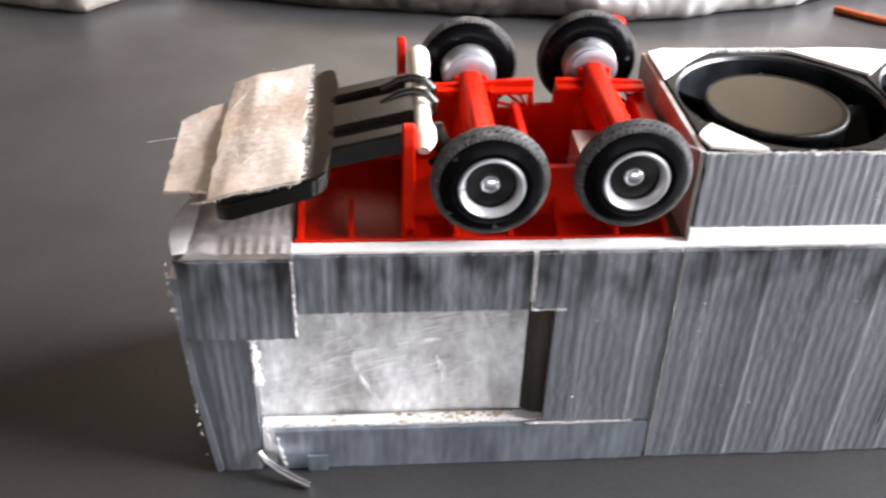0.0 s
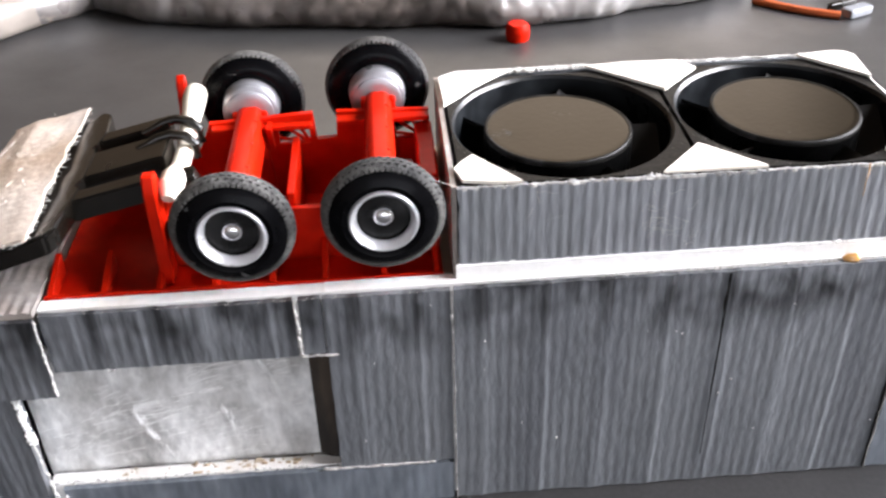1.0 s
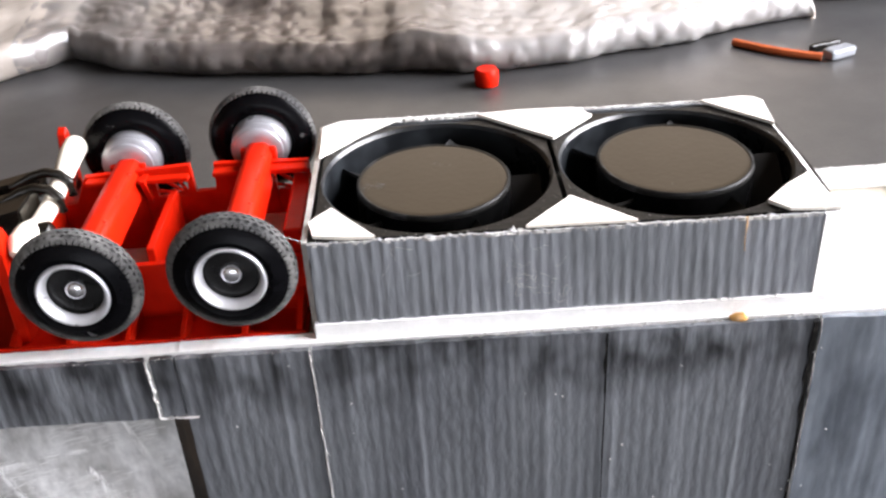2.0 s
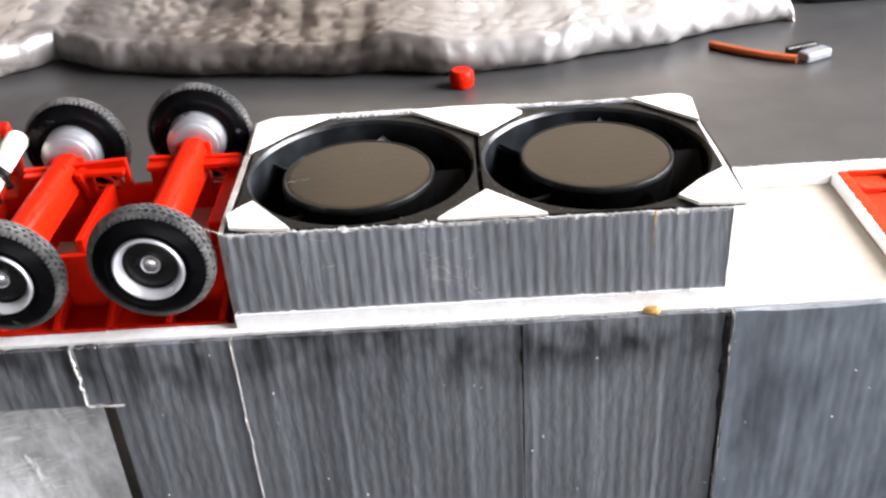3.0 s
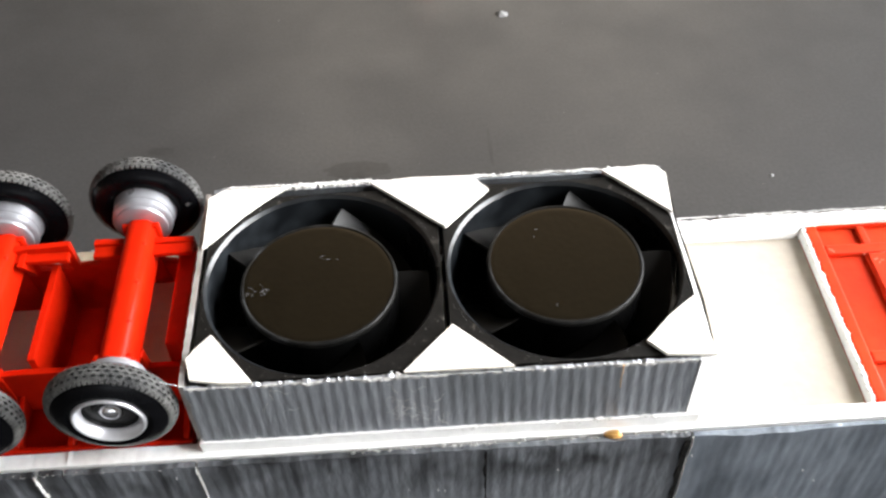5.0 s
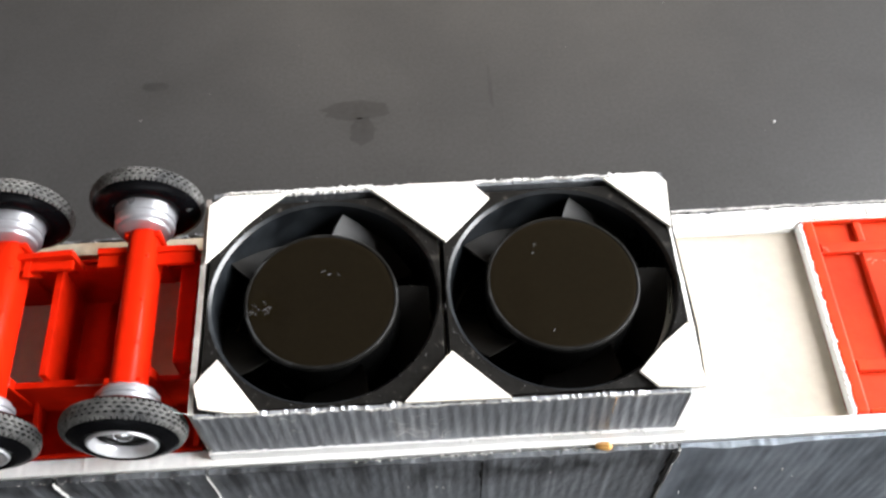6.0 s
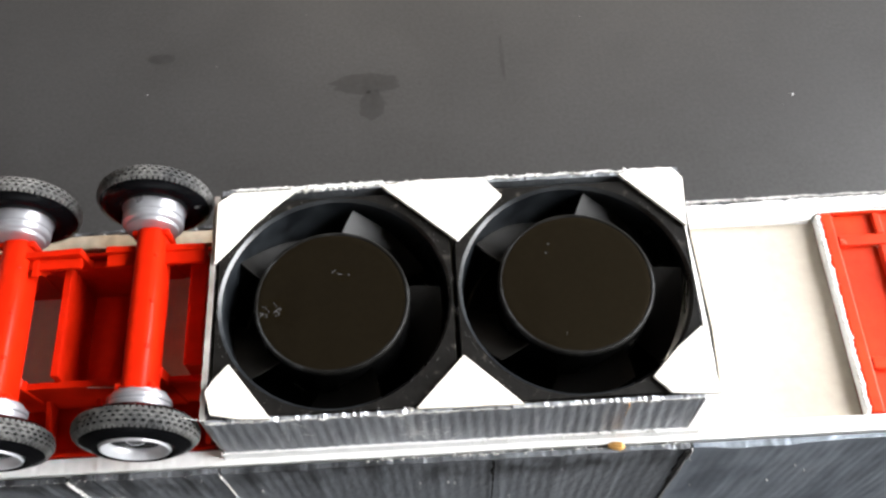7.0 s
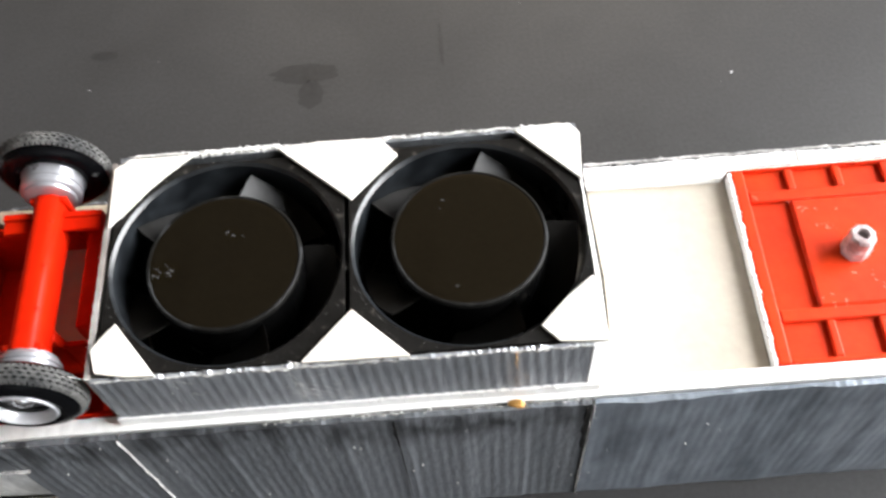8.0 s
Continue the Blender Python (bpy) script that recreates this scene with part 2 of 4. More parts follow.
DULL = material("dull_metal", (0.46, 0.40, 0.40), 0.45, 0.3, 0.3, 500, 0.3, (1, 1, 1), (0.22, 0.16, 0.155), 200)
CLEAR = material("greyish_plastic", (0.20, 0.21, 0.23), 0.3, 0, 0.15, 400, 0.1)
HUB_SCUFF = material("grey_scuff", (0.075, 0.073, 0.070), 0.7, 0, 0.3, 500, 0.1)
PINK = material("scuffed_red_plastic", (0.60, 0.085, 0.045), 0.6, 0, 0.2, 500, 0.1)
ORANGE = material("orange_plastic", (0.42, 0.085, 0.02), 0.45, 0, 0.12, 300, 0.05)
GLUE = material("amber_glue", (0.62, 0.33, 0.10), 0.3, 0, 0.15, 400, 0.1)
FIBRE = material("white_fibre", (0.75, 0.73, 0.68), 0.6, 0, 0.1, 400, 0.1)
STAIN = material("dried_stain", (0.021, 0.0205, 0.0205), 0.42, 0, 0.2, 500, 0.05)
WALL = material("tan_wall_paint", (0.25, 0.18, 0.115), 0.85, 0, 0.05, 90, 0.1, (1, 1, 1), (0.22, 0.16, 0.10), 3)
PALE = material("pale_wall_paint", (0.52, 0.52, 0.51), 0.85, 0, 0.05, 90, 0.1, (1, 1, 1), (0.48, 0.48, 0.47), 3)
PANEL = material("dark_low_bounce_wall", (0.10, 0.062, 0.035), 0.5, 0, 0.2, 30, 0.1, (1, 1, 0.2), (0.07, 0.04, 0.022), 4)
CEIL = material("dark_low_bounce_ceiling", (0.085, 0.060, 0.040), 0.9, 0, 0.04, 90, 0.1, (1, 1, 1), (0.07, 0.05, 0.033), 3)
SCUFF = material("pale_scuffs", (0.90, 0.90, 0.89), 0.5, 0, 0.1, 400, 0.1)
DUST = material("grey_dust", (0.14, 0.137, 0.133), 0.8, 0, 0.2, 400, 0.1)
WOOD = material("brown_floor_wood", (0.16, 0.10, 0.06), 0.5, 0, 0.2, 30, 0.1, (1, 8, 1), (0.11, 0.07, 0.04), 4)


# ---- mesh helpers (all in centimetres) ----
def part(name, bm, mat, parent=None, label="", smooth=False):
    """Links a bmesh as one mesh object under a thing or a part."""
    bmesh.ops.recalc_face_normals(bm, faces=bm.faces[:])
    off, p = Vector(), parent
    while p:
        off, p = off + p.location, p.parent
    bmesh.ops.scale(bm, vec=(CM, CM, CM), verts=bm.verts[:])
    bmesh.ops.translate(bm, vec=-off, verts=bm.verts[:])
    me = bpy.data.meshes.new(name)
    for f in bm.faces:
        f.smooth = smooth
    bm.to_mesh(me)
    bm.free()
    me.materials.append(mat)
    if smooth:
        me.set_sharp_from_angle(angle=radians(38))
    ob = new(name, me)
    ob.parent = parent
    if label:
        ob["label"] = label
    return ob


def thing(name, label, category, at=(0, 0, 0), group="", kind=""):
    ob = new(name)
    ob.location = Vector(at) * CM
    ob.empty_display_size = 0.01
    return tagged(ob, label, category, group, kind)


def box(bm, x0, x1, y0, y1, z0, z1, bevel=0.0, m=None):
    v = bmesh.ops.create_cube(bm, size=1)["verts"]
    bmesh.ops.scale(bm, vec=(x1 - x0, y1 - y0, z1 - z0), verts=v)
    bmesh.ops.translate(bm, vec=((x0 + x1) / 2, (y0 + y1) / 2, (z0 + z1) / 2), verts=v)
    if m is not None:
        bmesh.ops.transform(bm, matrix=m, verts=v)
    if bevel:
        edges = list({e for w in v for e in w.link_edges})
        bmesh.ops.bevel(bm, geom=edges, offset=bevel, segments=2, affect="EDGES", profile=0.5)
    return bm


def prism(bm, pts, lo, hi, axis="z", bevel=0.0):
    """A polygon pushed along an axis: pts are (x, y), (x, z) or (y, z)."""
    def at(p, h):
        return {"z": (p[0], p[1], h), "y": (p[0], h, p[1]), "x": (h, p[0], p[1])}[axis]
    a = [bm.verts.new(at(p, lo)) for p in pts]
    b = [bm.verts.new(at(p, hi)) for p in pts]
    bm.faces.new(a), bm.faces.new(b)
    for i in range(len(pts)):
        j = (i + 1) % len(pts)
        bm.faces.new((a[i], a[j], b[j], b[i]))
    if bevel:
        bmesh.ops.bevel(bm, geom=list({e for w in a + b for e in w.link_edges}), offset=bevel, segments=1, affect="EDGES")
    return bm


def lathe(bm, prof, m, seg=48, teeth=None, closed=False):
    """Turns (radius, height) pairs round z, then places them by m. teeth(i, k): a factor on the radius."""
    rings = []
    for k, (r, h) in enumerate(prof):
        ring = []
        for i in range(seg):
            a = 2 * math.pi * i / seg
            s = r * (teeth(i, k) if teeth else 1)
            ring.append(bm.verts.new(m @ Vector((s * math.cos(a), s * math.sin(a), h))))
        rings.append(ring)
    for a, b in zip(rings, rings[1:] + ([rings[0]] if closed else [])):
        for i in range(seg):
            j = (i + 1) % seg
            bm.faces.new((a[i], a[j], b[j], b[i]))
    if not closed:
        bm.faces.new(rings[0]), bm.faces.new(rings[-1])
    return bm


def tube(bm, pts, r, seg=8, taper=None):
    rings = []
    pts = [Vector(p) for p in pts]
    for k, p in enumerate(pts):
        d = (pts[min(k + 1, len(pts) - 1)] - pts[max(k - 1, 0)]).normalized()
        q = d.to_track_quat("Z", "Y")
        s = r * (taper[k] if taper else 1)
        rings.append([bm.verts.new(p + q @ Vector((s * math.cos(2 * math.pi * i / seg), s * math.sin(2 * math.pi * i / seg), 0))) for i in range(seg)])
    for a, b in zip(rings, rings[1:]):
        for i in range(seg):
            j = (i + 1) % seg
            bm.faces.new((a[i], a[j], b[j], b[i]))
    bm.faces.new(rings[0]), bm.faces.new(rings[-1])
    return bm


def sheet(bm, o, eu, ev, en, U, V, thick, period=0.24, amp=0.006, rag=0.02, warp=0.02, step=6, rows=8, seed=0.0, slant=0.0, ridge=0.0):
    """A sheet of corrugated card: ripples run along ev, the face looks along en, the edges are a little ragged."""
    o, eu, ev, en = Vector(o), Vector(eu), Vector(ev), Vector(en)
    nu = max(4, int(U / period * step))
    front, back = [], []
    for i in range(nu + 1):
        u = U * i / nu
        fr, bk = [], []
        for j in range(rows + 1):
            v = V * j / rows
            w = amp * math.sin(2 * math.pi * u / period + 0.2 * noise.noise((u * 0.7, v * 0.3, seed))) * (0.7 + 0.5 * noise.noise((u * 1.3, v * 0.8, seed + 7)))
            w += warp * noise.noise((u * 0.45, v * 0.6, seed + 3)) + 0.5 * warp * noise.noise((u * 1.7, v * 0.25, seed + 5))
            if ridge:
                q = (u + 0.10 * noise.noise((seed, v * 0.25, 1)) + 0.45) / 1.12
                q -= math.floor(q)
                w += ridge * (q / 0.88 if q < 0.88 else (1 - q) / 0.12) ** 3
            e = 0.0
            if j in (0, rows):
                e = rag * (noise.noise((u * 6, seed, j)) + 0.6 * noise.noise((u * 17, seed, j + 2.0)))
            p = o + eu * (u + slant * (v / V) * (u / U)) + ev * (v + e)
            if i in (0, nu):
                p = p + eu * rag * noise.noise((v * 5, seed, i))
            fr.append(bm.verts.new(p + en * w))
            bk.append(bm.verts.new(p - en * thick))
        front.append(fr), back.append(bk)
    for i in range(nu):
        for j in range(rows):
            bm.faces.new((front[i][j], front[i + 1][j], front[i + 1][j + 1], front[i][j + 1]))
            bm.faces.new((back[i][j], back[i][j + 1], back[i + 1][j + 1], back[i + 1][j]))
        for j in (0, rows):
            bm.faces.new((front[i][j], back[i][j], back[i + 1][j], front[i + 1][j]))
    for i in (0, nu):
        for j in range(rows):
            bm.faces.new((front[i][j], front[i][j + 1], back[i][j + 1], back[i][j]))
    return bm


def slivers(bm, p0, p1, n, size, up=(0, 0, 1), rng=None, spread=0.05):
    """Tufts of torn paper fibre along an edge: small bent wedges."""
    rng = rng or random.Random(1)
    p0, p1, up = Vector(p0), Vector(p1), Vector(up)
    d = (p1 - p0).normalized()
    s = d.cross(up)
    for _ in range(n):
        c = p0.lerp(p1, rng.random()) + s * rng.uniform(-spread, spread)
        k = size * rng.uniform(0.4, 1.3)
        w = d * k * rng.uniform(0.3, 0.9)
        h = up * k * rng.uniform(0.2, 1.0) + s * k * rng.uniform(-0.6, 0.6)
        q = s * k * 0.3
        a = [bm.verts.new(c + x) for x in (-w - q, w - q, w + q, -w + q)]
        b = bm.verts.new(c + h + w * rng.uniform(-0.8, 0.8))
        bm.faces.new(a)
        for i in range(4):
            bm.faces.new((a[i], a[(i + 1) % 4], b))
    return bm


def raw_edge(bm, p0, p1, width, out, n=70, seed=0.0):
    """The bare cut edge of a card: a thin uneven ridge along a line."""
    p0, p1, out = Vector(p0), Vector(p1), Vector(out)
    d = (p1 - p0).normalized()
    s = d.cross(out).normalized()
    rows = []
    for i in range(n + 1):
        c = p0.lerp(p1, i / n) + s * (0.02 * noise.noise((i * 0.5, seed, 0)) + 0.03 * noise.noise((i * 0.15, seed, 3)))
        w = width * max(0.06, 0.55 + 0.9 * noise.noise((i * 0.6, seed, 4)) + 0.5 * noise.noise((i * 0.13, seed, 8)))
        h = 0.03 * (1 + noise.noise((i * 0.8, seed, 9)))
        rows.append([bm.verts.new(c + x) for x in (-s * w - out * 0.03, -s * w * 0.7 + out * h, s * w * 0.7 + out * h, s * w - out * 0.03)])
    for a, b in zip(rows, rows[1:]):
        for i in range(4):
            j = (i + 1) % 4
            bm.faces.new((a[i], a[j], b[j], b[i]))
    bm.faces.new(rows[0]), bm.faces.new(rows[-1])
    return bm


NEW = bmesh.new
X, Y, Z = Vector((1, 0, 0)), Vector((0, 1, 0)), Vector((0, 0, 1))

# ---- the room and the table ----
def room():
    # left wall and ceiling are unseen and kept dark to cut bounce light
    specs = [
        ("floor", (-170, 106, -170, 160, -80, -75), WOOD, "plain brown wooden floor of the room"),
        ("ceiling", (-170, 106, -170, 160, 175, 180), CEIL, "unseen ceiling kept dark brown to hold down bounce light"),
        ("wall_left", (-178, -170, -178, 168, -80, 180), PANEL, "unseen wall opposite the window, kept dark brown to hold down bounce light"),
    ]
    for name, b, mat, label in specs:
        tagged(part(name, box(NEW(), *b), mat), label, name.split("_")[0], kind="structure")
    # the wall with the window, built round its opening
    bm = NEW()
    box(bm, 106, 114, -178, -49, -80, 180), box(bm, 106, 114, 59, 168, -80, 180)
    box(bm, 106, 114, -49, 59, -80, 12), box(bm, 106, 114, -49, 59, 110, 180)
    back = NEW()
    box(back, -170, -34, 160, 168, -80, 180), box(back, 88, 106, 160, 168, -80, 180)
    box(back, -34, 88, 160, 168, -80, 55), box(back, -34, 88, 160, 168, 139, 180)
    tagged(part("wall_back", back, WALL), "plain tan painted wall with an opening for the added sheen lamp", "wall", kind="structure")
    front = NEW()
    box(front, -170, -38, -178, -170, -80, 180), box(front, 98, 106, -178, -170, -80, 180)
    box(front, -38, 98, -178, -170, -80, 0), box(front, -38, 98, -178, -170, 50, 180)
    tagged(part("wall_front", front, PALE), "plain pale wall with an opening for the added fill lamp behind the viewer", "wall", kind="structure")
    tagged(part("wall_right", bm, WALL), "cream painted wall with a wide window opening", "wall", kind="structure")


def table():
    bm = NEW()
    prism(bm, [(-75, -45), (75, -45), (75, 75), (-75, 75)], -2.5, 0.0, "z", 0.15)
    t = thing("table", "dark grey matt laminate table top with faint marks", "table", (0, 0, -75))
    part("tabletop", bm, TABLE, t)
    for x, y in ((-70, -40), (70, -40), (-70, 70), (70, 70)):
        part("leg", box(NEW(), x - 2.5, x + 2.5, y - 2.5, y + 2.5, -75, -2.5, 0.3), WOOD, t)


room()
table()


# ---- the cardboard vehicle body, lying upside down ----
def cardboard_body():
    b = thing("model_vehicle_body", "upside-down cardboard model vehicle body painted silver grey on the table", "model vehicle")
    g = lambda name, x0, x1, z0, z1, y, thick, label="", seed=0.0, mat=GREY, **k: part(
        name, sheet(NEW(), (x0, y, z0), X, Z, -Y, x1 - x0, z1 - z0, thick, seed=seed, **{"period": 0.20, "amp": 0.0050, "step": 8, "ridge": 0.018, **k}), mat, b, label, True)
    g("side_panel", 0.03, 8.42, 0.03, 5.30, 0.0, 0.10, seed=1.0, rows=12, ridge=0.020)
    # dark strips painted in for the shade inside the seam and the crease
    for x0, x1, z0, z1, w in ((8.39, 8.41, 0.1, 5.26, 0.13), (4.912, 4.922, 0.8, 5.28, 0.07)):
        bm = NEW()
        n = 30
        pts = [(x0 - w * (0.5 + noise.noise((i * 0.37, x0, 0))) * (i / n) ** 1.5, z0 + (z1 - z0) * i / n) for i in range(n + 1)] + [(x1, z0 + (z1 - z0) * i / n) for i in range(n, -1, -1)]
        part("seam_shade", prism(bm, pts, -0.052, -0.03, "y"), FAN_RIM, b, "dark strip standing in for the shade in a seam or crease")
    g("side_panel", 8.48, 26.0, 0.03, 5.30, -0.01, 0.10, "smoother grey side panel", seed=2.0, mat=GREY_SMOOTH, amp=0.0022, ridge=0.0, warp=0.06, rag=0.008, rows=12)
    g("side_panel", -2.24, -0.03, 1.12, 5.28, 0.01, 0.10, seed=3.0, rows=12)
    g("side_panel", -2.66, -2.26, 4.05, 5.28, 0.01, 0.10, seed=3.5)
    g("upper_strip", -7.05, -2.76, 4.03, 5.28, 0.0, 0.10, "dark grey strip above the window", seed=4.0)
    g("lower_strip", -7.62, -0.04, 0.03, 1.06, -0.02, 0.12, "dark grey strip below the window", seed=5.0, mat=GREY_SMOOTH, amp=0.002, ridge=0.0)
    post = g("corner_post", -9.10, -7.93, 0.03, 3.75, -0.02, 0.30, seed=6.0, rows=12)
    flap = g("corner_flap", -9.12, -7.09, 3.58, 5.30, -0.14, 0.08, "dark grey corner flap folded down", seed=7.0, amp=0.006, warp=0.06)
    # both curl round the corner, and the post leans in towards the table
    for ob in (post, flap):
        for v in ob.data.vertices:
            x, z = v.co.x / CM, v.co.z / CM
            v.co.y += CM * 0.11 * max(0.0, (-8.72 - x) / 0.40) ** 2
            v.co.x += CM * 0.30 * max(0.0, 1 - z / 3.9) * min(1.0, max(0.0, (-7.93 - x) / 1.17))
    # inner foam board walls with bare white upper edges
    for x0, x1, z0, z1 in ((-7.08, -2.2, 4.1, 5.31), (-2.2, 26.0, 0.04, 5.33)):
        part("inner_wall", sheet(NEW(), (x0, 0.145, z0), X, Z, -Y, x1 - x0, z1 - z0, 0.28, amp=0.003, rag=0.012, warp=0.012, period=0.5, seed=9.0 + x0), WHITE, b, "white foam board inner wall")
    part("inner_wall", box(NEW(), -7.9, -2.21, 0.125, 0.42, 0.04, 1.09, 0.02), WHITE, b, "white foam board window ledge")
    part("window_reveal", prism(NEW(), [(-2.66, 0.46), (-2.46, 0.34), (-2.21, 0.30), (-2.21, 0.56), (-2.66, 0.56)], 1.095, 4.09, "z"), CORE, b, "cut card edge of the window opening, coloured dark for its shade")
    part("back_wall", sheet(NEW(), (26.0, 4.98, 0.04), -X, Z, Y, 25.9, 5.30, 0.26, amp=0.01, rag=0.03, warp=0.04, seed=12.0), WHITE, b, "white foam board back wall")
    part("back_wall", sheet(NEW(), (0.09, 4.98, 0.04), -X, Z, Y, 9.1, 5.36, 0.30, amp=0.002, rag=0.012, warp=0.03, period=0.5, seed=12.5), CARD, b, "bare tan card back wall", True)
    part("back_skin", sheet(NEW(), (26.0, 5.12, 0.04), -X, Z, Y, 25.9, 5.22, 0.08, rag=0.05, warp=0.03, seed=13.0), GREY, b, smooth=True)
    part("back_skin", sheet(NEW(), (0.09, 5.10, 0.04), -X, Z, Y, 9.1, 5.30, 0.06, rag=0.05, warp=0.03, seed=13.5), GREY, b, smooth=True)
    part("end_wall", sheet(NEW(), (26.1, 0.1, 0.04), Y, Z, X, 4.9, 5.2, 0.2, seed=14.0), GREY, b)
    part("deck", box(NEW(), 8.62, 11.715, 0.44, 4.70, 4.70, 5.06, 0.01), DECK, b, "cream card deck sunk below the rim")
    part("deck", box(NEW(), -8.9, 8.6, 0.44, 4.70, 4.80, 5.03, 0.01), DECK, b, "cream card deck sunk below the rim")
    # lighter blocks, raised above the deck so the openings look brighter to the camera
    for x0, x1, z in ((-4.03, -3.17, 5.25), (-1.48, -0.48, 5.85)):
        part("deck", box(NEW(), x0, x1, 1.64, 3.68, 5.035, z, 0.01), CREAM, b, "cream card block raised in the chassis opening to look brighter")
    part("ledge", prism(NEW(), [(8.7, 4.58), (11.6, 4.56), (11.75, 4.7), (26, 4.72), (8.7, 4.72)], 5.065, 5.27, "z", 0.015), WHITE, b)
    part("ledge", box(NEW(), 8.62, 8.9, 0.43, 4.56, 5.065, 5.11, 0.01), WHITE, b)
    # the rounded left end, bent from one strip of card
    prof = [(x, 5.42) for x in np.linspace(-7.10, -8.45, 28)] + [(-8.68 - 0.52 * math.sin(a), 4.92 + 0.52 * math.cos(a)) for a in np.linspace(0, math.pi / 2, 9)] + [(-9.20, 3.9), (-9.08, 2.2), (-8.84, 0.03)]
    bm = NEW()
    rows = []
    for i in range(25):
        y = -0.05 + 5.05 * i / 24
        s = 0.012 * math.sin(i * 2.1) + 0.02 * noise.noise((i * 0.4, 2, 0))
        outer = [bm.verts.new((x + (s if z < 5.3 else 0), y, z + (s + 0.022 * math.sin(x * 31) * (0.4 + 0.6 * math.sin(i * 1.26 + 0.5)) if z > 5.3 else 0))) for x, z in prof]
        inner = [bm.verts.new((x + (0.0 if z > 5.3 else 0.12), y, z - (0.12 if z > 5.0 else 0.0))) for x, z in prof]
        rows.append((outer, inner))
    for (a, c), (d, e) in zip(rows, rows[1:]):
        for k in range(len(prof) - 1):
            bm.faces.new((a[k], a[k + 1], d[k + 1], d[k])), bm.faces.new((c[k], e[k], e[k + 1], c[k + 1]))
        bm.faces.new((a[0], d[0], e[0], c[0])), bm.faces.new((a[-1], c[-1], e[-1], d[-1]))
    for a, c in (rows[0], rows[-1]):
        for k in range(len(prof) - 1):
            bm.faces.new((a[k], c[k], c[k + 1], a[k + 1]))
    cover = part("end_cover", bm, GREY_TOP, b, "brownish grey card bent over the rounded end", True)
    cover.data.materials.append(GREY)
    for poly in cover.data.polygons:
        if poly.center.z < 0.0490:
            poly.material_index = 1
    # a raised white patch painted in for the bright highlight on the corner
    bm = NEW()
    rows = []
    for i in range(15):
        q = i / 14
        y = -0.10 + 2.1 * q
        w = 0.05 + 0.17 * math.sin(math.pi * min(1.0, 0.12 + 0.88 * q)) + 0.015 * noise.noise((i * 0.7, 3, 1))
        c = -8.90 - 0.13 * math.sin(math.pi * min(1.0, 0.2 + 0.8 * q))
        rows.append([bm.verts.new((c + w * (k / 3 - 1), y, 5.50 - 0.04 * (1 - k / 6) ** 2 - 0.10 * max(0.0, 0.2 - q))) for k in range(7)])
    for p, q in zip(rows, rows[1:]):
        for k in range(6):
            bm.faces.new((p[k], p[k + 1], q[k + 1], q[k]))
    bmesh.ops.solidify(bm, geom=bm.faces[:], thickness=0.03)
    part("corner_highlight", bm, SCUFF, b, "white patch standing in for the bright highlight on the rounded corner", True)
    # torn pale edges where the panels meet
    for k, (p, q, w) in enumerate([((0.0, -0.01, 5.28), (0.02, -0.01, 0.05), 0.035), ((8.45, -0.02, 5.28), (8.44, -0.02, 0.05), 0.04), ((-2.72, -0.01, 5.26), (-2.70, -0.01, 4.03), 0.045),
                                  ((-7.07, -0.17, 5.30), (-7.06, -0.17, 3.6), 0.05), ((-7.90, -0.03, 3.7), (-7.86, -0.03, 2.35), 0.11), ((-7.86, -0.03, 2.4), (-7.72, -0.03, 0.6), 0.04),
                                  ((-7.60, -0.03, 0.95), (-7.45, -0.03, 0.1), 0.035), ((-2.6, -0.01, 1.10), (-0.4, -0.01, 1.10), 0.025), ((-2.70, -0.02, 4.03), (-2.05, -0.02, 4.03), 0.02)]):
        part("torn_edge", raw_edge(NEW(), p, q, w * (1.0 if k == 4 else 0.42), -Y, seed=k * 3.1), SCUFF if k == 4 else TORN, b)
    rng = random.Random(5)
    bm = NEW()
    slivers(bm, (-9.2, 0.0, 5.0), (-9.0, 0.0, 0.4), 26, 0.05, -X, rng, 0.1)
    slivers(bm, (-9.22, -0.1, 5.3), (-9.22, -0.1, 4.2), 14, 0.06, -X, rng)
    tagged(part("torn_fringe", bm, TORN, b), kind="stuff")
    bm = NEW()
    slivers(bm, (-9.1, 0.2, 4.0), (-9.05, 0.2, 1.5), 14, 0.08, -X, rng, 0.1)
    tagged(part("torn_fringe", bm, BROWN, b), "bare brown card fibres", kind="stuff")
    bm = NEW()
    slivers(bm, (9.0, 5.06, 5.32), (25, 5.06, 5.32), 90, 0.028, Z, rng, 0.02)
    raw_edge(bm, (8.7, 5.08, 5.28), (25.9, 5.08, 5.28), 0.05, Z, 260, 71.0)
    slivers(bm, (-7, 5.0, 5.36), (0, 5.0, 5.36), 16, 0.07, Z, rng)
    slivers(bm, (2.5, 0.09, 5.31), (8.4, 0.09, 5.31), 60, 0.05, Z, rng, 0.03)
    slivers(bm, (-7, 0.0, 5.29), (0, 0.0, 5.29), 60, 0.022, Z, rng, 0.03)
    slivers(bm, (-7.8, 0.12, 1.09), (-2.3, 0.12, 1.09), 70, 0.05, Z, rng, 0.05)
    crumbs = NEW()
    slivers(crumbs, (-5.2, 0.28, 1.09), (-2.75, 0.30, 1.09), 34, 0.10, Z, rng, 0.14)
    slivers(crumbs, (-6.6, 0.30, 1.09), (-5.6, 0.30, 1.09), 10, 0.06, Z, rng, 0.12)
    tagged(part("torn_fringe", crumbs, CARD, b), "torn tan card fibres along the window ledge", kind="stuff")
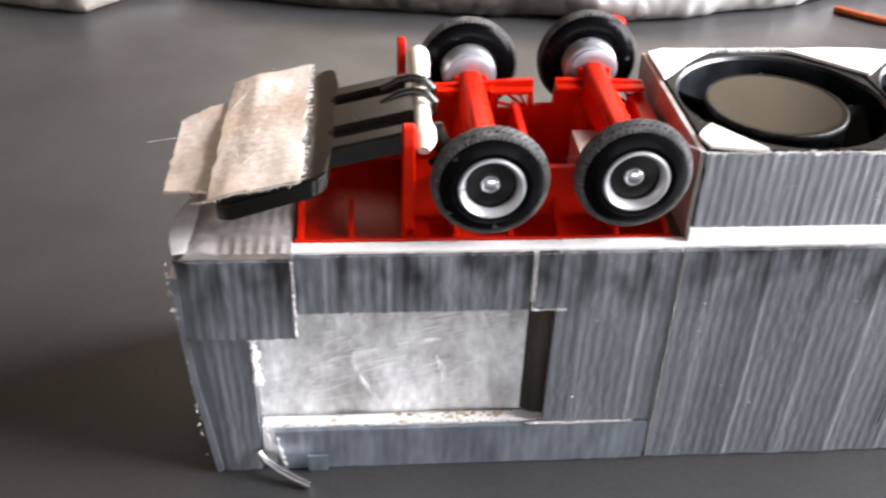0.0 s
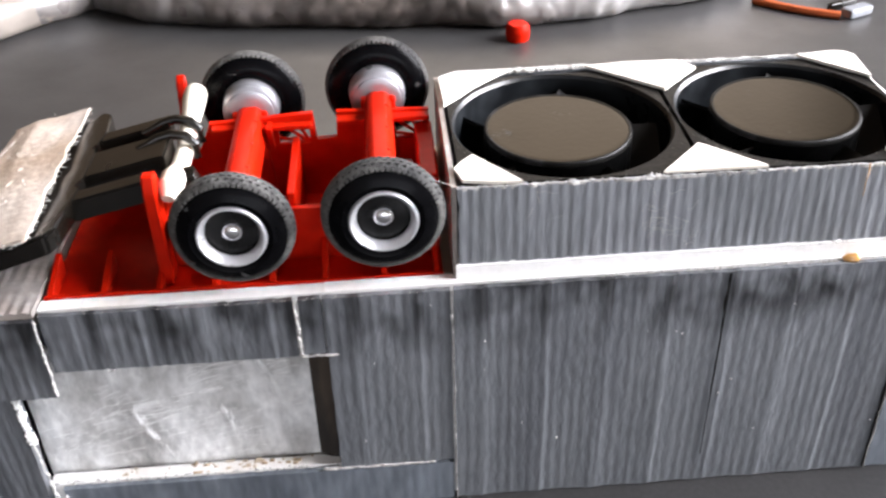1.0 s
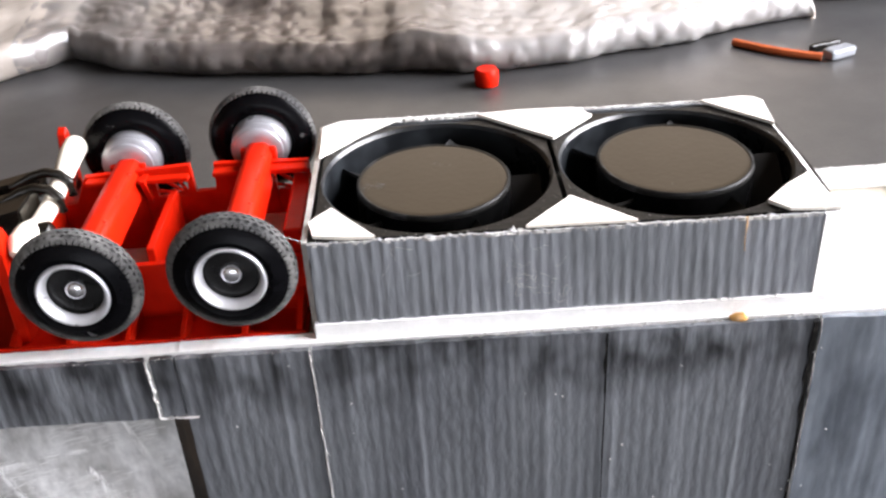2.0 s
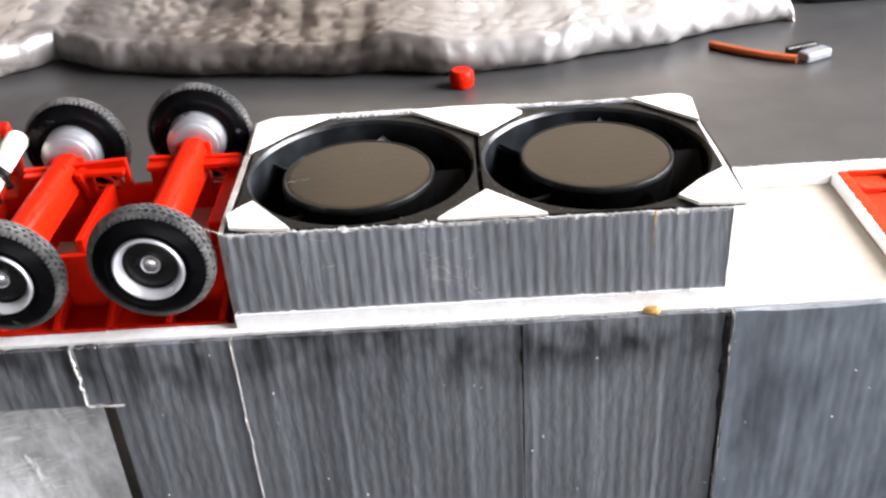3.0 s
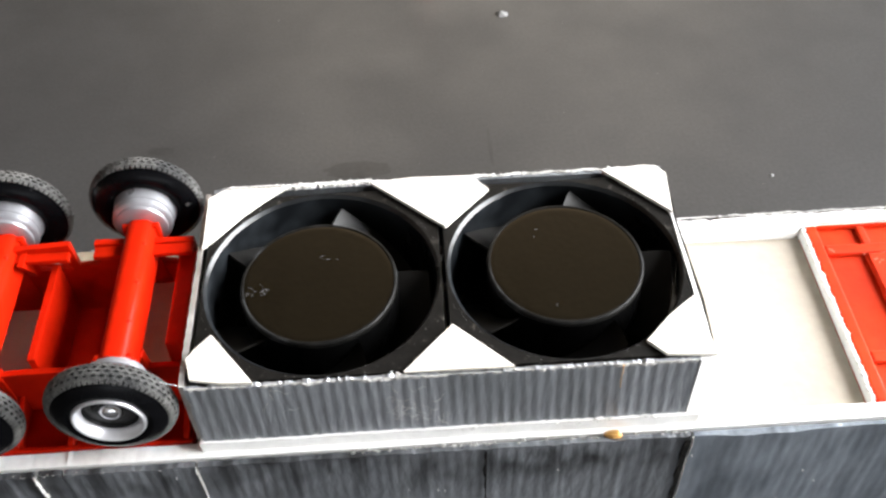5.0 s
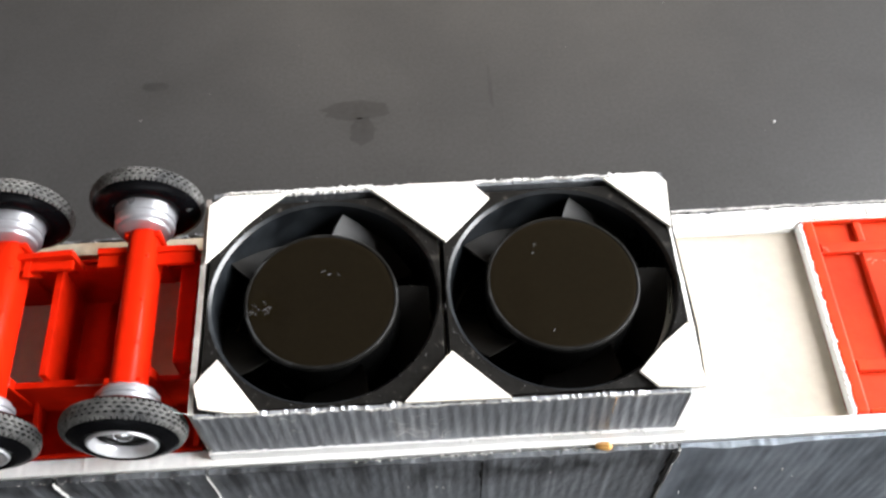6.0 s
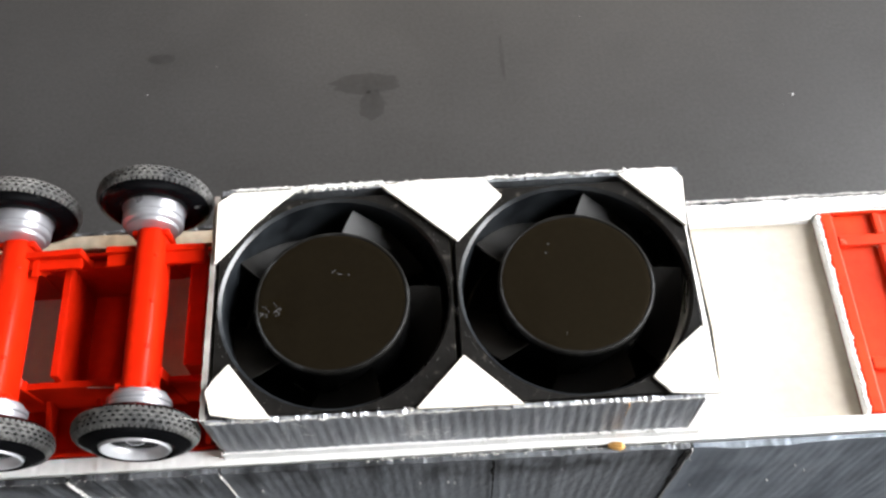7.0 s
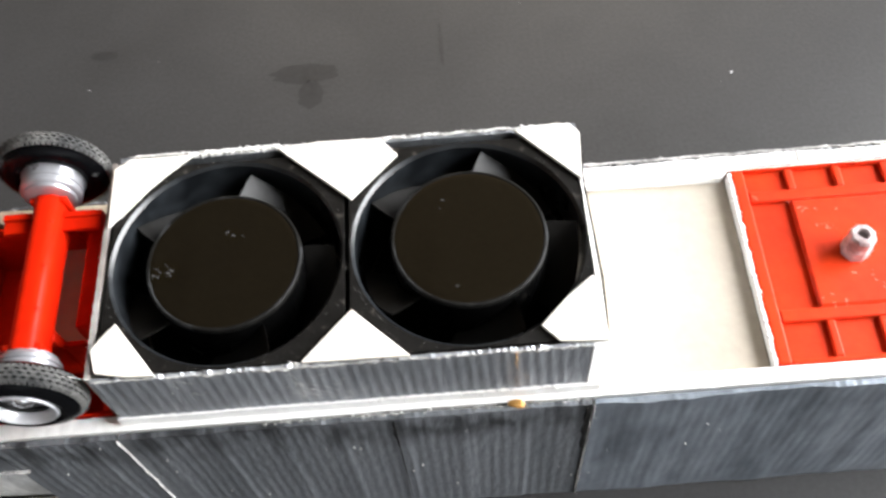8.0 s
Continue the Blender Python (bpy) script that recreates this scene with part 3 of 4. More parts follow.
    slivers(bm, (-6.1, -0.05, 4.05), (-6.0, -0.05, 4.05), 5, 0.07, -Z, rng, 0.02)
    tagged(part("torn_fringe", bm, TORN, b), kind="stuff")
    bm = NEW()
    for _ in range(26):
        x, z, r = rng.uniform(-2.1, 12), rng.uniform(1.2, 5.2), rng.uniform(0.005, 0.012)
        box(bm, x - r, x + r, -0.062, -0.02, z - r * rng.uniform(0.3, 1), z + r)
    tagged(part("paint_chip", bm, TORN, b), "tiny pale chips in the grey paint", kind="stuff")
    # the window: a scuffed aluminium plate behind the opening
    bm = sheet(NEW(), (-7.95, 0.50, 1.0), X, Z, -Y, 5.35, 3.2, 0.05, period=2.2, amp=0.02, rag=0.0, warp=0.05, step=30, rows=20, seed=20.0)
    part("window_plate", bm, ALU, b, "scuffed aluminium plate behind the window opening", True)
    rng = random.Random(9)
    bm = NEW()
    def stroke(x, z, dx, dz, bow, r):
        tube(bm, [(x + dx * q, 0.478 + 0.006 * rng.random(), z + dz * q + bow * math.sin(3.14 * q)) for q in np.linspace(0, 1, 5)], r, 4)
    for x, z, dx, dz, bow, n, w in ((-6.0, 2.62, 2.35, 0.62, 0.16, 34, 0.05), (-6.0, 2.62, 0.38, -1.2, -0.10, 26, 0.05), (-4.4, 2.5, 0.2, -1.05, 0.03, 30, 0.09), (-3.57, 3.75, 0.5, -1.95, 0.0, 44, 0.035), (-3.0, 1.95, -0.1, -0.5, 0.0, 14, 0.05), (-7.6, 1.4, 1.5, 0.9, 0.10, 16, 0.16), (-7.6, 1.9, 1.9, 1.3, 0.15, 16, 0.2)):
        for _ in range(n // 2):
            q0 = rng.uniform(0, 0.75)
            k = rng.uniform(0.15, 0.3)
            stroke(x + dx * q0 + rng.gauss(0, w), z + dz * q0 + bow * math.sin(3.14 * q0) + rng.gauss(0, w), dx * k, dz * k, bow * k * 0.3, rng.uniform(0.002, 0.005))
    for k in range(110):
        q = rng.random()
        x, z = -3.57 + 0.5 * q, 3.75 - 1.95 * q
        l = rng.uniform(0.1, 0.55) * (1 - 0.4 * q)
        stroke(x + rng.gauss(0, 0.05), z + rng.gauss(0, 0.06), l, 0.22 * l, 0.02, rng.uniform(0.003, 0.007))
    for x0, z0, n in ((-5.9, 2.3, 60), (-4.6, 1.9, 50), (-6.6, 3.3, 50), (-4.5, 3.5, 50), (-7.2, 2.0, 30)):
        for _ in range(n):
            l = rng.uniform(0.1, 0.45)
            stroke(x0 + rng.gauss(0, 0.45), min(3.95, z0 + rng.gauss(0, 0.3)), l, l * rng.uniform(0.1, 0.4), 0.02, rng.uniform(0.0025, 0.005))
    tagged(part("scratch", bm, FAINT, b), "pale scratches in the aluminium", kind="stuff")
    bm = NEW()
    for pts, w in (([(-6.05, 2.62), (-5.4, 2.80), (-4.8, 2.93), (-4.35, 2.98)], 0.022), ([(-6.02, 2.75), (-6.04, 2.45), (-5.95, 2.1), (-5.75, 1.75)], 0.03), ([(-4.42, 2.55), (-4.30, 2.2), (-4.28, 1.85)], 0.035), ([(-3.62, 3.75), (-3.48, 3.2), (-3.28, 2.5), (-3.12, 1.9)], 0.05)):
        for (x0, z0), (x1, z1) in zip(pts, pts[1:]):
            for _ in range(12):
                q0, q1 = rng.uniform(0, 0.4), rng.uniform(0.6, 1.0)
                d, e = rng.gauss(0, w), rng.gauss(0, w)
                stroke(x0 + (x1 - x0) * q0 + d, z0 + (z1 - z0) * q0 + e, (x1 - x0) * (q1 - q0), (z1 - z0) * (q1 - q0), 0.0, rng.uniform(0.002, 0.005))
    tagged(part("scratch", bm, SCUFF, b), "bright bent scratches in the aluminium", kind="stuff")
    part("bumper_strip", tube(NEW(), [(-7.98, -0.08, 0.62), (-7.85, -0.16, 0.45), (-7.6, -0.28, 0.30), (-7.3, -0.42, 0.19), (-6.95, -0.56, 0.10)], 0.085, 10, [0.7, 1, 1, 1, 0.9]), CHROME, b, "bright curved metal strip", True)
    part("corner_plate", sheet(NEW(), (-7.0, -0.10, 0.03), X, Z, -Y, 0.4, 0.42, 0.05, amp=0.004, seed=31.0), GREY_SMOOTH, b)
    part("glue_spot", tube(NEW(), [(6.95, 0.12, 5.33), (7.05, 0.10, 5.36), (7.16, 0.09, 5.36), (7.22, 0.08, 5.32)], 0.075, 8, [0.5, 1, 1.1, 0.6]), GLUE, b, "amber blob of dried glue", True)
    part("glue_thread", tube(NEW(), [(7.10, 0.24, 6.55), (7.08, 0.235, 6.8), (7.09, 0.235, 7.0), (7.08, 0.24, 7.19)], 0.010, 6, [0.5, 0.8, 1, 1.3]), GLUE, b, "thin run of dried amber glue", True)


# ---- red toy chassis with two axles ----
def wheel(parent, x, y, z, side, spin):
    """side -1: the outer face looks to -y; +1: to +y. The tyre carries its tread, rim, dish and drum."""
    m = pose(x, y, z) @ Matrix.Rotation(radians(90 if side < 0 else -90), 4, "X") @ Matrix.Rotation(spin, 4, "Z")
    prof = [(0.57, -0.05), (0.60, 0.0), (0.66, 0.012), (0.69, 0.022), (0.72, 0.01), (0.80, -0.02), (0.88, -0.06), (0.95, -0.11), (1.0, -0.165), (1.02, -0.22), (1.027, -0.28),
            (1.02, -0.34), (1.0, -0.395), (0.95, -0.45), (0.88, -0.50), (0.80, -0.54), (0.70, -0.555), (0.62, -0.55), (0.56, -0.50), (0.56, -0.1)]
    tyre = part("wheel", lathe(NEW(), prof, m, 96, None, True), TYRE, parent, "black rubber toy tyre on a silver rim", True)

    def crown(h):
        return float(np.interp(-h, [-p[1] for p in prof[5:16]], [p[0] for p in prof[5:16]]))
    # zigzag ribs round the running face, and lugs on both shoulders
    bm = NEW()
    n = 192
    for k in range(4):
        h = -0.137 - 0.070 * k
        rings = [[], [], [], []]
        for i in range(n):
            a = 2 * math.pi * i / n
            zig = 0.014 * (1, 0, -1, 0)[(i + 2 * k) % 4]
            up = 0.022 + 0.006 * noise.noise((i * 0.9, k, spin))
            for c, (hh, lift) in enumerate(((h + 0.030, -0.01), (h + 0.024, up), (h - 0.024, up), (h - 0.030, -0.01))):
                r = crown(hh + zig) + lift
                rings[c].append(bm.verts.new(m @ Vector((r * math.cos(a), r * math.sin(a), hh + zig))))
        for p, q in zip(rings, rings[1:]):
            for i in range(n):
                bm.faces.new((p[i], p[(i + 1) % n], q[(i + 1) % n], q[i]))
    for h0, h1 in ((-0.115, -0.082), (-0.362, -0.418)):
        for i in range(66):
            a0 = 2 * math.pi * i / 66
            a1 = a0 + 2 * math.pi / 66 * 0.70
            q = []
            for lift in (-0.02, 0.020):
                for a, h in ((a0, h0), (a1, h0), (a1, h1), (a0, h1)):
                    r = crown(h) + lift
                    q.append(bm.verts.new(m @ Vector((r * math.cos(a), r * math.sin(a), h))))
            for fc in ((0, 1, 2, 3), (4, 5, 6, 7), (0, 1, 5, 4), (1, 2, 6, 5), (2, 3, 7, 6), (3, 0, 4, 7)):
                bm.faces.new([q[w] for w in fc])
    tagged(part("tread", bm, TREAD, tyre), "dusty grey zigzag tread in four rows", kind="stuff")
    part("rim", lathe(NEW(), [(0.59, -0.06), (0.585, 0.0), (0.565, 0.028), (0.54, 0.03), (0.515, 0.005), (0.46, -0.10), (0.45, -0.14), (0.52, -0.30), (0.59, -0.30)], m, 56, None, True), RING, tyre, "silver rim ring", True)
    part("dish", lathe(NEW(), [(0.50, -0.20), (0.447, -0.145), (0.42, -0.28), (0.35, -0.33), (0.31, -0.28), (0.25, -0.235), (0.16, -0.215), (0.05, -0.21)], m, 48), DISH, tyre, "dark grey wheel dish", True)
    part("hub_pin", lathe(NEW(), [(0.20, -0.24), (0.185, -0.17), (0.15, -0.115), (0.085, -0.085), (0.02, -0.08)], m, 24), CHROME, tyre, "bright axle end", True)
    part("drum", lathe(NEW(), [(0.60, -0.46), (0.555, -0.54), (0.545, -0.57), (0.545, -0.70), (0.525, -0.72), (0.525, -0.74), (0.545, -0.76), (0.54, -0.83), (0.505, -0.865), (0.47, -0.87), (0.46, -0.93), (0.38, -0.955), (0.30, -0.96)], m, 56), SILVER, tyre, "stepped silver wheel drum", True)
    return tyre


def red_chassis():
    c = thing("toy_truck_chassis", "red plastic toy truck chassis with two axles, wheels up", "toy chassis", (-3.6, 2.4, 5.04))
    # floor plate with two openings under the axles
    bm = NEW()
    for x0, x1, y0, y1 in ((-7.05, -4.05, 0.47, 4.60), (-4.05, -3.15, 0.47, 1.62), (-4.05, -3.15, 3.82, 4.60), (-3.15, -1.50, 0.47, 4.60), (-1.50, -0.46, 0.47, 1.62), (-1.50, -0.46, 3.82, 4.60), (-0.46, -0.10, 0.47, 4.60)):
        box(bm, x0, x1, y0, y1, 5.04, 5.16)
    bmesh.ops.remove_doubles(bm, verts=bm.verts[:], dist=0.0005)
    part("floor_plate", bm, RED, c)
    # back rail with a notch, front rail
    bm = NEW()
    for pts in ([(-6.9, 5.16), (-3.05, 5.16), (-3.05, 6.93), (-4.35, 6.85), (-4.6, 6.3), (-6.9, 6.0)], [(-3.05, 5.16), (-2.45, 5.16), (-2.45, 6.32), (-3.05, 6.32)],
                [(-3.05, 6.76), (-2.45, 6.76), (-2.45, 6.965), (-3.05, 6.93)], [(-2.45, 5.16), (-0.85, 5.16), (-0.85, 6.94), (-1.9, 6.97), (-1.93, 6.42), (-2.32, 6.40), (-2.36, 6.97), (-2.45, 6.965)],
                [(-0.85, 5.16), (-0.25, 5.16), (-0.25, 6.32), (-0.85, 6.32)], [(-0.85, 6.76), (-0.25, 6.76), (-0.25, 6.925), (-0.85, 6.94)], [(-0.25, 5.16), (-0.12, 5.16), (-0.12, 6.92), (-0.25, 6.925)]):
        prism(bm, pts, 3.70, 3.82, "y")
    bmesh.ops.remove_doubles(bm, verts=bm.verts[:], dist=0.001)
    part("back_rail", bm, RED, c)
    for x in (-2.45, -0.25):
        for dx, dz in ((-0.6, 0.12), (-0.55, 0.42), (-0.22, 0.42)):
            part("lattice_bar", tube(NEW(), [(x, 3.76, 6.32), (x + dx, 3.76, 6.32 + dz)], 0.035, 6), RED, c)
    part("front_rail", prism(NEW(), [(-4.9, 5.16), (-0.12, 5.16), (-0.12, 6.25), (-2.9, 6.25), (-4.5, 6.15), (-4.9, 5.9)], 1.42, 1.54, "y", 0.015), RED, c)
    for x, z in ((-2.72, 6.5), (-4.95, 6.0)):
        part("cross_wall", box(NEW(), x - 0.07, x + 0.07, 1.54, 3.70, 5.16, z, 0.02), RED, c)
    part("end_wall", box(NEW(), -0.42, -0.08, 1.56, 3.68, 5.16, 6.70, 0.04), RED, c)
    # the lattice brackets beside the back rail
    for x in (-3.2, -1.0):
        part("bracket", prism(NEW(), [(3.70, 6.85), (3.70, 6.2), (3.35, 6.85)], x - 0.05, x + 0.05, "x"), RED, c)
    part("flange", box(NEW(), -4.3, -2.38, 3.5, 3.70, 6.72, 6.82, 0.02), RED, c)
    part("flange", box(NEW(), -1.9, -0.12, 3.45, 3.70, 6.80, 6.90, 0.02), RED, c)
    # ribs along both edges
    for k, x in enumerate((-6.95, -6.03, -5.08, -4.12, -3.12, -2.20, -1.15, -0.22)):
        part("rib", prism(NEW(), [(0.50, 5.16), (1.42, 5.16), (1.42, 5.62), (0.62, 5.38), (0.50, 5.30)], x - 0.05, x + 0.05, "x", 0.012), RED, c)
        part("rib", prism(NEW(), [(4.58, 5.16), (3.82, 5.16), (3.82, 5.62), (4.50, 5.38), (4.58, 5.30)], x - 0.05, x + 0.05, "x", 0.012), RED, c)
    part("edge_lip", box(NEW(), -7.05, -0.10, 0.46, 0.54, 5.16, 5.34, 0.02), RED, c)
    part("edge_lip", box(NEW(), -7.05, -0.10, 4.54, 4.62, 5.16, 5.34, 0.02), RED, c)
    # axle housings: half-round bars with squared ends, bosses on the ridge
    for x, z, zf, zb in ((-3.60, 6.68, 6.59, 6.82), (-1.09, 6.86, 6.71, 6.97)):
        pts = [(x - 0.28, z - 0.30), (x - 0.26, z + 0.14), (x - 0.20, z + 0.27), (x - 0.11, z + 0.32), (x + 0.11, z + 0.32), (x + 0.20, z + 0.27), (x + 0.26, z + 0.14), (x + 0.28, z - 0.30)]
        bar = part("axle_housing", prism(NEW(), pts, 1.0, 4.10, "y", 0.02), RED, c, smooth=True)
        for y in (1.07, 4.02):
            part("boss", box(NEW(), x - 0.34, x + 0.34, y - 0.07, y + 0.07, z - 0.3, z + 0.24, 0.05), RED, bar)
        for y in (1.75, 2.6, 3.5):
            part("boss", lathe(NEW(), [(0.045, 0), (0.045, 0.03), (0.02, 0.045)], pose(x + 0.16, y, z + 0.27) @ Matrix.Rotation(radians(35), 4, "Y"), 12), RED, bar)
        for y in (1.48, 3.76):
            part("axle_stay", prism(NEW(), [(x - 0.3, z - 0.25), (x + 0.3, z - 0.25), (x + 0.42, 5.16), (x - 0.42, 5.16)], y - 0.10, y + 0.10, "y", 0.015), RED, c)
        part("axle", tube(NEW(), [(x, 0.3, zf), (x, 4.8, zb)], 0.09, 12), CHROME, c, "thin steel axle", True)
        wheel(c, x, 0.09, zf, -1, 0.3 + x)
        wheel(c, x, 5.02, zb, 1, 1.1 + x)
    # uprights that carry the rod
    part("upright", prism(NEW(), [(0.85, 5.16), (1.30, 5.16), (1.28, 7.1), (1.18, 7.32), (0.98, 7.32), (0.90, 7.0)], -5.10, -4.88, "x", 0.03), RED, c)
    part("upright", prism(NEW(), [(4.50, 6.1), (4.95, 6.1), (4.98, 7.05), (4.86, 7.42), (4.72, 7.30), (4.55, 6.7)], -5.06, -4.88, "x", 0.03), RED, c)
    part("crossbar", box(NEW(), -5.08, -4.88, 0.9, 4.9, 5.9, 6.35, 0.05), RED, c)
    rod = part("steering_rod", tube(NEW(), [(-4.72, 1.0, 6.85), (-4.70, 1.2, 6.95), (-4.69, 1.55, 6.93), (-4.68, 2.0, 6.82), (-4.67, 2.8, 6.85), (-4.66, 3.5, 6.98), (-4.65, 4.1, 7.12), (-4.65, 4.45, 7.15), (-4.65, 4.62, 7.1)], 0.2, 14, [0.55, 1.05, 1.1, 0.85, 0.8, 0.85, 1.1, 1.15, 0.5]), ROD, c, "cream plastic cross rod", True)


def red_rear_plate():
    c = thing("toy_chassis_plate", "ribbed red plastic toy chassis plate with a bolt", "toy chassis", (14, 2.6, 5.04))
    part("plate", box(NEW(), 11.80, 25.5, 0.47, 4.68, 4.86, 5.17, 0.02), RED_ORANGE, c)
    edge = NEW()
    box(edge, 11.725, 11.79, 0.47, 4.60, 5.065, 5.27, 0.01)
    raw_edge(edge, (11.765, 0.50, 5.285), (11.765, 4.60, 5.285), 0.06, Z, 140, 61.0)
    slivers(edge, (11.74, 3.9, 5.26), (11.74, 4.6, 5.26), 26, 0.05, Z, random.Random(17), 0.05)
    part("edge", edge, WHITE, c, "whitish ragged cut edge")
    # a raised rim, a row of bays along each side and a raised middle
    part("rim", box(NEW(), 11.80, 12.05, 0.47, 4.68, 5.17, 5.30, 0.04), RED_ORANGE, c)
    for y0, y1 in ((0.47, 0.56), (4.63, 4.69), (1.30, 1.55), (3.90, 4.14)):
        part("rail", box(NEW(), 12.05, 25.5, y0, y1, 5.17, 5.30, 0.035), RED_ORANGE, c)
    for n in range(14):
        x = 12.93 + n * 0.95
        for y0, y1 in ((0.56, 1.30), (4.14, 4.63)):
            part("rib", box(NEW(), x - 0.085, x + 0.085, y0, y1, 5.17, 5.285, 0.04), RED_ORANGE, c)
    part("raised_panel", prism(NEW(), [(12.80, 1.55), (25.4, 1.55), (25.4, 3.9), (12.80, 3.9)], 5.17, 5.31, "z", 0.05), RED_ORANGE, c)
    rng = random.Random(33)
    bm = NEW()
    for x, y, n, w in ((13.25, 3.75, 7, 0.22), (13.35, 3.25, 9, 0.16), (13.1, 1.62, 6, 0.16), (14.0, 1.9, 4, 0.15), (12.1, 4.0, 4, 0.06), (13.6, 2.2, 4, 0.2)):
        for _ in range(n):
            l = rng.uniform(0.01, 0.05)
            box(bm, -l, l, -l * 0.4, l * 0.4, 0, 0.003, 0, pose(x + rng.gauss(0, w), y + rng.gauss(0, w * 0.5), 5.3085, 0, 0, rng.uniform(0, 180)))
    tagged(part("scuff", bm, PINK, c), "small whitish worn spots in the red plastic", kind="stuff")
    part("bolt", lathe(NEW(), [(0.27, 5.30), (0.27, 5.56), (0.25, 5.60), (0.25, 5.84), (0.21, 5.90), (0.12, 5.90), (0.10, 5.78), (0.02, 5.78)], pose(13.72, 2.66, 0, 0, 0, 12), 8), DULL, c, "dull whitish metal bolt end")


# ---- fan box and fans ----
def fan_box():
    b = thing("fan_housing_box", "corrugated card box painted grey that frames two small fans", "card box", (4.35, 2.45, 5.33))
    part("front_wall", sheet(NEW(), (0.16, 0.29, 5.60), X, Z, -Y, 8.27, 1.53, 0.08, slant=-0.09, period=0.193, amp=0.008, rag=0.055, warp=0.02, seed=41.0, step=8), GREY_LIGHT, b, smooth=True)
    part("back_wall", sheet(NEW(), (8.6, 4.76, 5.335), -X, Z, Y, 8.4, 1.80, 0.10, amp=0.022, rag=0.03, seed=42.0), GREY, b, smooth=True)
    part("left_wall", sheet(NEW(), (0.06, 4.66, 5.335), -Y, Z, -X, 4.3, 1.80, 0.08, amp=0.006, rag=0.01, seed=43.0), GREY_TOP, b, "brownish grey card end", True)
    part("right_wall", sheet(NEW(), (8.60, 0.36, 5.335), Y, Z, X, 4.28, 1.82, 0.07, amp=0.002, rag=0.0, warp=0.008, seed=44.0), WHITE, b, "bare white card end", True)
    # dark strip added along the top of the box end
    part("edge_strip", prism(NEW(), [(8.605, 0.42), (8.66, 1.5), (8.60, 3.4), (8.66, 4.45), (8.625, 4.45), (8.565, 3.4), (8.625, 1.5), (8.57, 0.42)], 7.10, 7.158, "z"), FAN_RIM, b, "thin dark strip along the top of the box end")
    part("base_strip", sheet(NEW(), (0.10, 0.245, 5.335), X, Z, -Y, 8.48, 0.275, 0.25, period=0.7, amp=0.004, rag=0.012, warp=0.012, seed=47.0, rows=3), WHITE, b, "white card strip under the front wall")
    part("end_return", prism(NEW(), [(8.34, 0.27), (8.60, 0.35), (8.60, 0.355), (8.53, 0.36), (8.34, 0.36)], 5.335, 7.13, "z"), WHITE, b, "bare white card end")
    for pts in ([(0.13, 4.46), (0.40, 4.66), (1.57, 4.66), (1.15, 4.32), (0.80, 3.98), (0.42, 3.52), (0.15, 3.22)], [(3.11, 4.66), (3.93, 4.73), (5.01, 4.70), (5.31, 4.32), (4.45, 3.42)],
                [(7.47, 4.64), (8.25, 4.74), (8.50, 4.68), (8.64, 4.49), (8.55, 3.48)], [(0.5, 1.3), (1.24, 0.31), (0.75, 0.33), (0.24, 0.43), (0.13, 0.84), (0.28, 1.05)],
                [(4.44, 1.24), (5.38, 0.33), (3.61, 0.35)], [(8.49, 1.55), (8.0, 1.16), (7.53, 0.68), (7.8, 0.39), (8.15, 0.36), (8.60, 0.34)]):
        part("corner_card", prism(NEW(), pts, 7.16, 7.225, "z", 0.008), CREAM if pts[0] == (4.44, 1.24) else CORNER, b, "white card corner piece")
    rng = random.Random(3)
    bm = NEW()
    slivers(bm, (0.2, 4.74, 7.15), (8.4, 4.76, 7.15), 150, 0.035, Z, rng, 0.03)
    slivers(bm, (4.5, 0.25, 5.61), (8.2, 0.25, 5.61), 34, 0.05, Z, rng)
    slivers(bm, (3.0, 0.3, 7.12), (3.7, 0.36, 7.12), 20, 0.055, Z, rng)
    for p, q, w, sd in (((1.45, 4.70, 7.17), (3.15, 4.74, 7.17), 0.085, 1.0), ((0.45, 4.74, 7.17), (1.5, 4.74, 7.17), 0.035, 2.0), ((3.1, 4.74, 7.14), (8.5, 4.74, 7.14), 0.04, 3.0)):
        raw_edge(bm, p, q, w, Z, 110, sd)
    slivers(bm, (1.5, 4.70, 7.16), (3.1, 4.74, 7.16), 45, 0.06, Z, rng, 0.06)
    tagged(part("torn_fringe", bm, FRAY, b), "frayed white paper fibres along the cut edge", kind="stuff")
    bm = NEW()
    slivers(bm, (0.3, 0.31, 7.10), (8.3, 0.31, 7.10), 90, 0.024, Z, rng, 0.03)
    raw_edge(bm, (0.2, 0.30, 7.12), (8.3, 0.30, 7.12), 0.02, Z, 160, 4.0)
    tagged(part("torn_fringe", bm, TORN, b), "grey frayed upper edge of the front wall", kind="stuff")
    bm = NEW()
    for x, z, n in ((1.7, 6.75, 4), (3.5, 6.5, 9), (4.0, 6.2, 9), (3.8, 5.9, 5)):
        for _ in range(n):
            px, pz, a = x + rng.gauss(0, 0.22), z + rng.gauss(0, 0.18), rng.uniform(0, 6.3)
            pts = []
            for k in range(7):
                pts.append((px, 0.25 - 0.03 * math.sin(k), pz))
                a += rng.uniform(-0.9, 0.9)
                px, pz = px + 0.05 * math.cos(a), min(7.1, pz + 0.05 * math.sin(a))
            tube(bm, pts, 0.0017, 4)
    tagged(part("loose_fibre", bm, FIBRE, b), "curled white fibres clinging to the paint", kind="stuff")


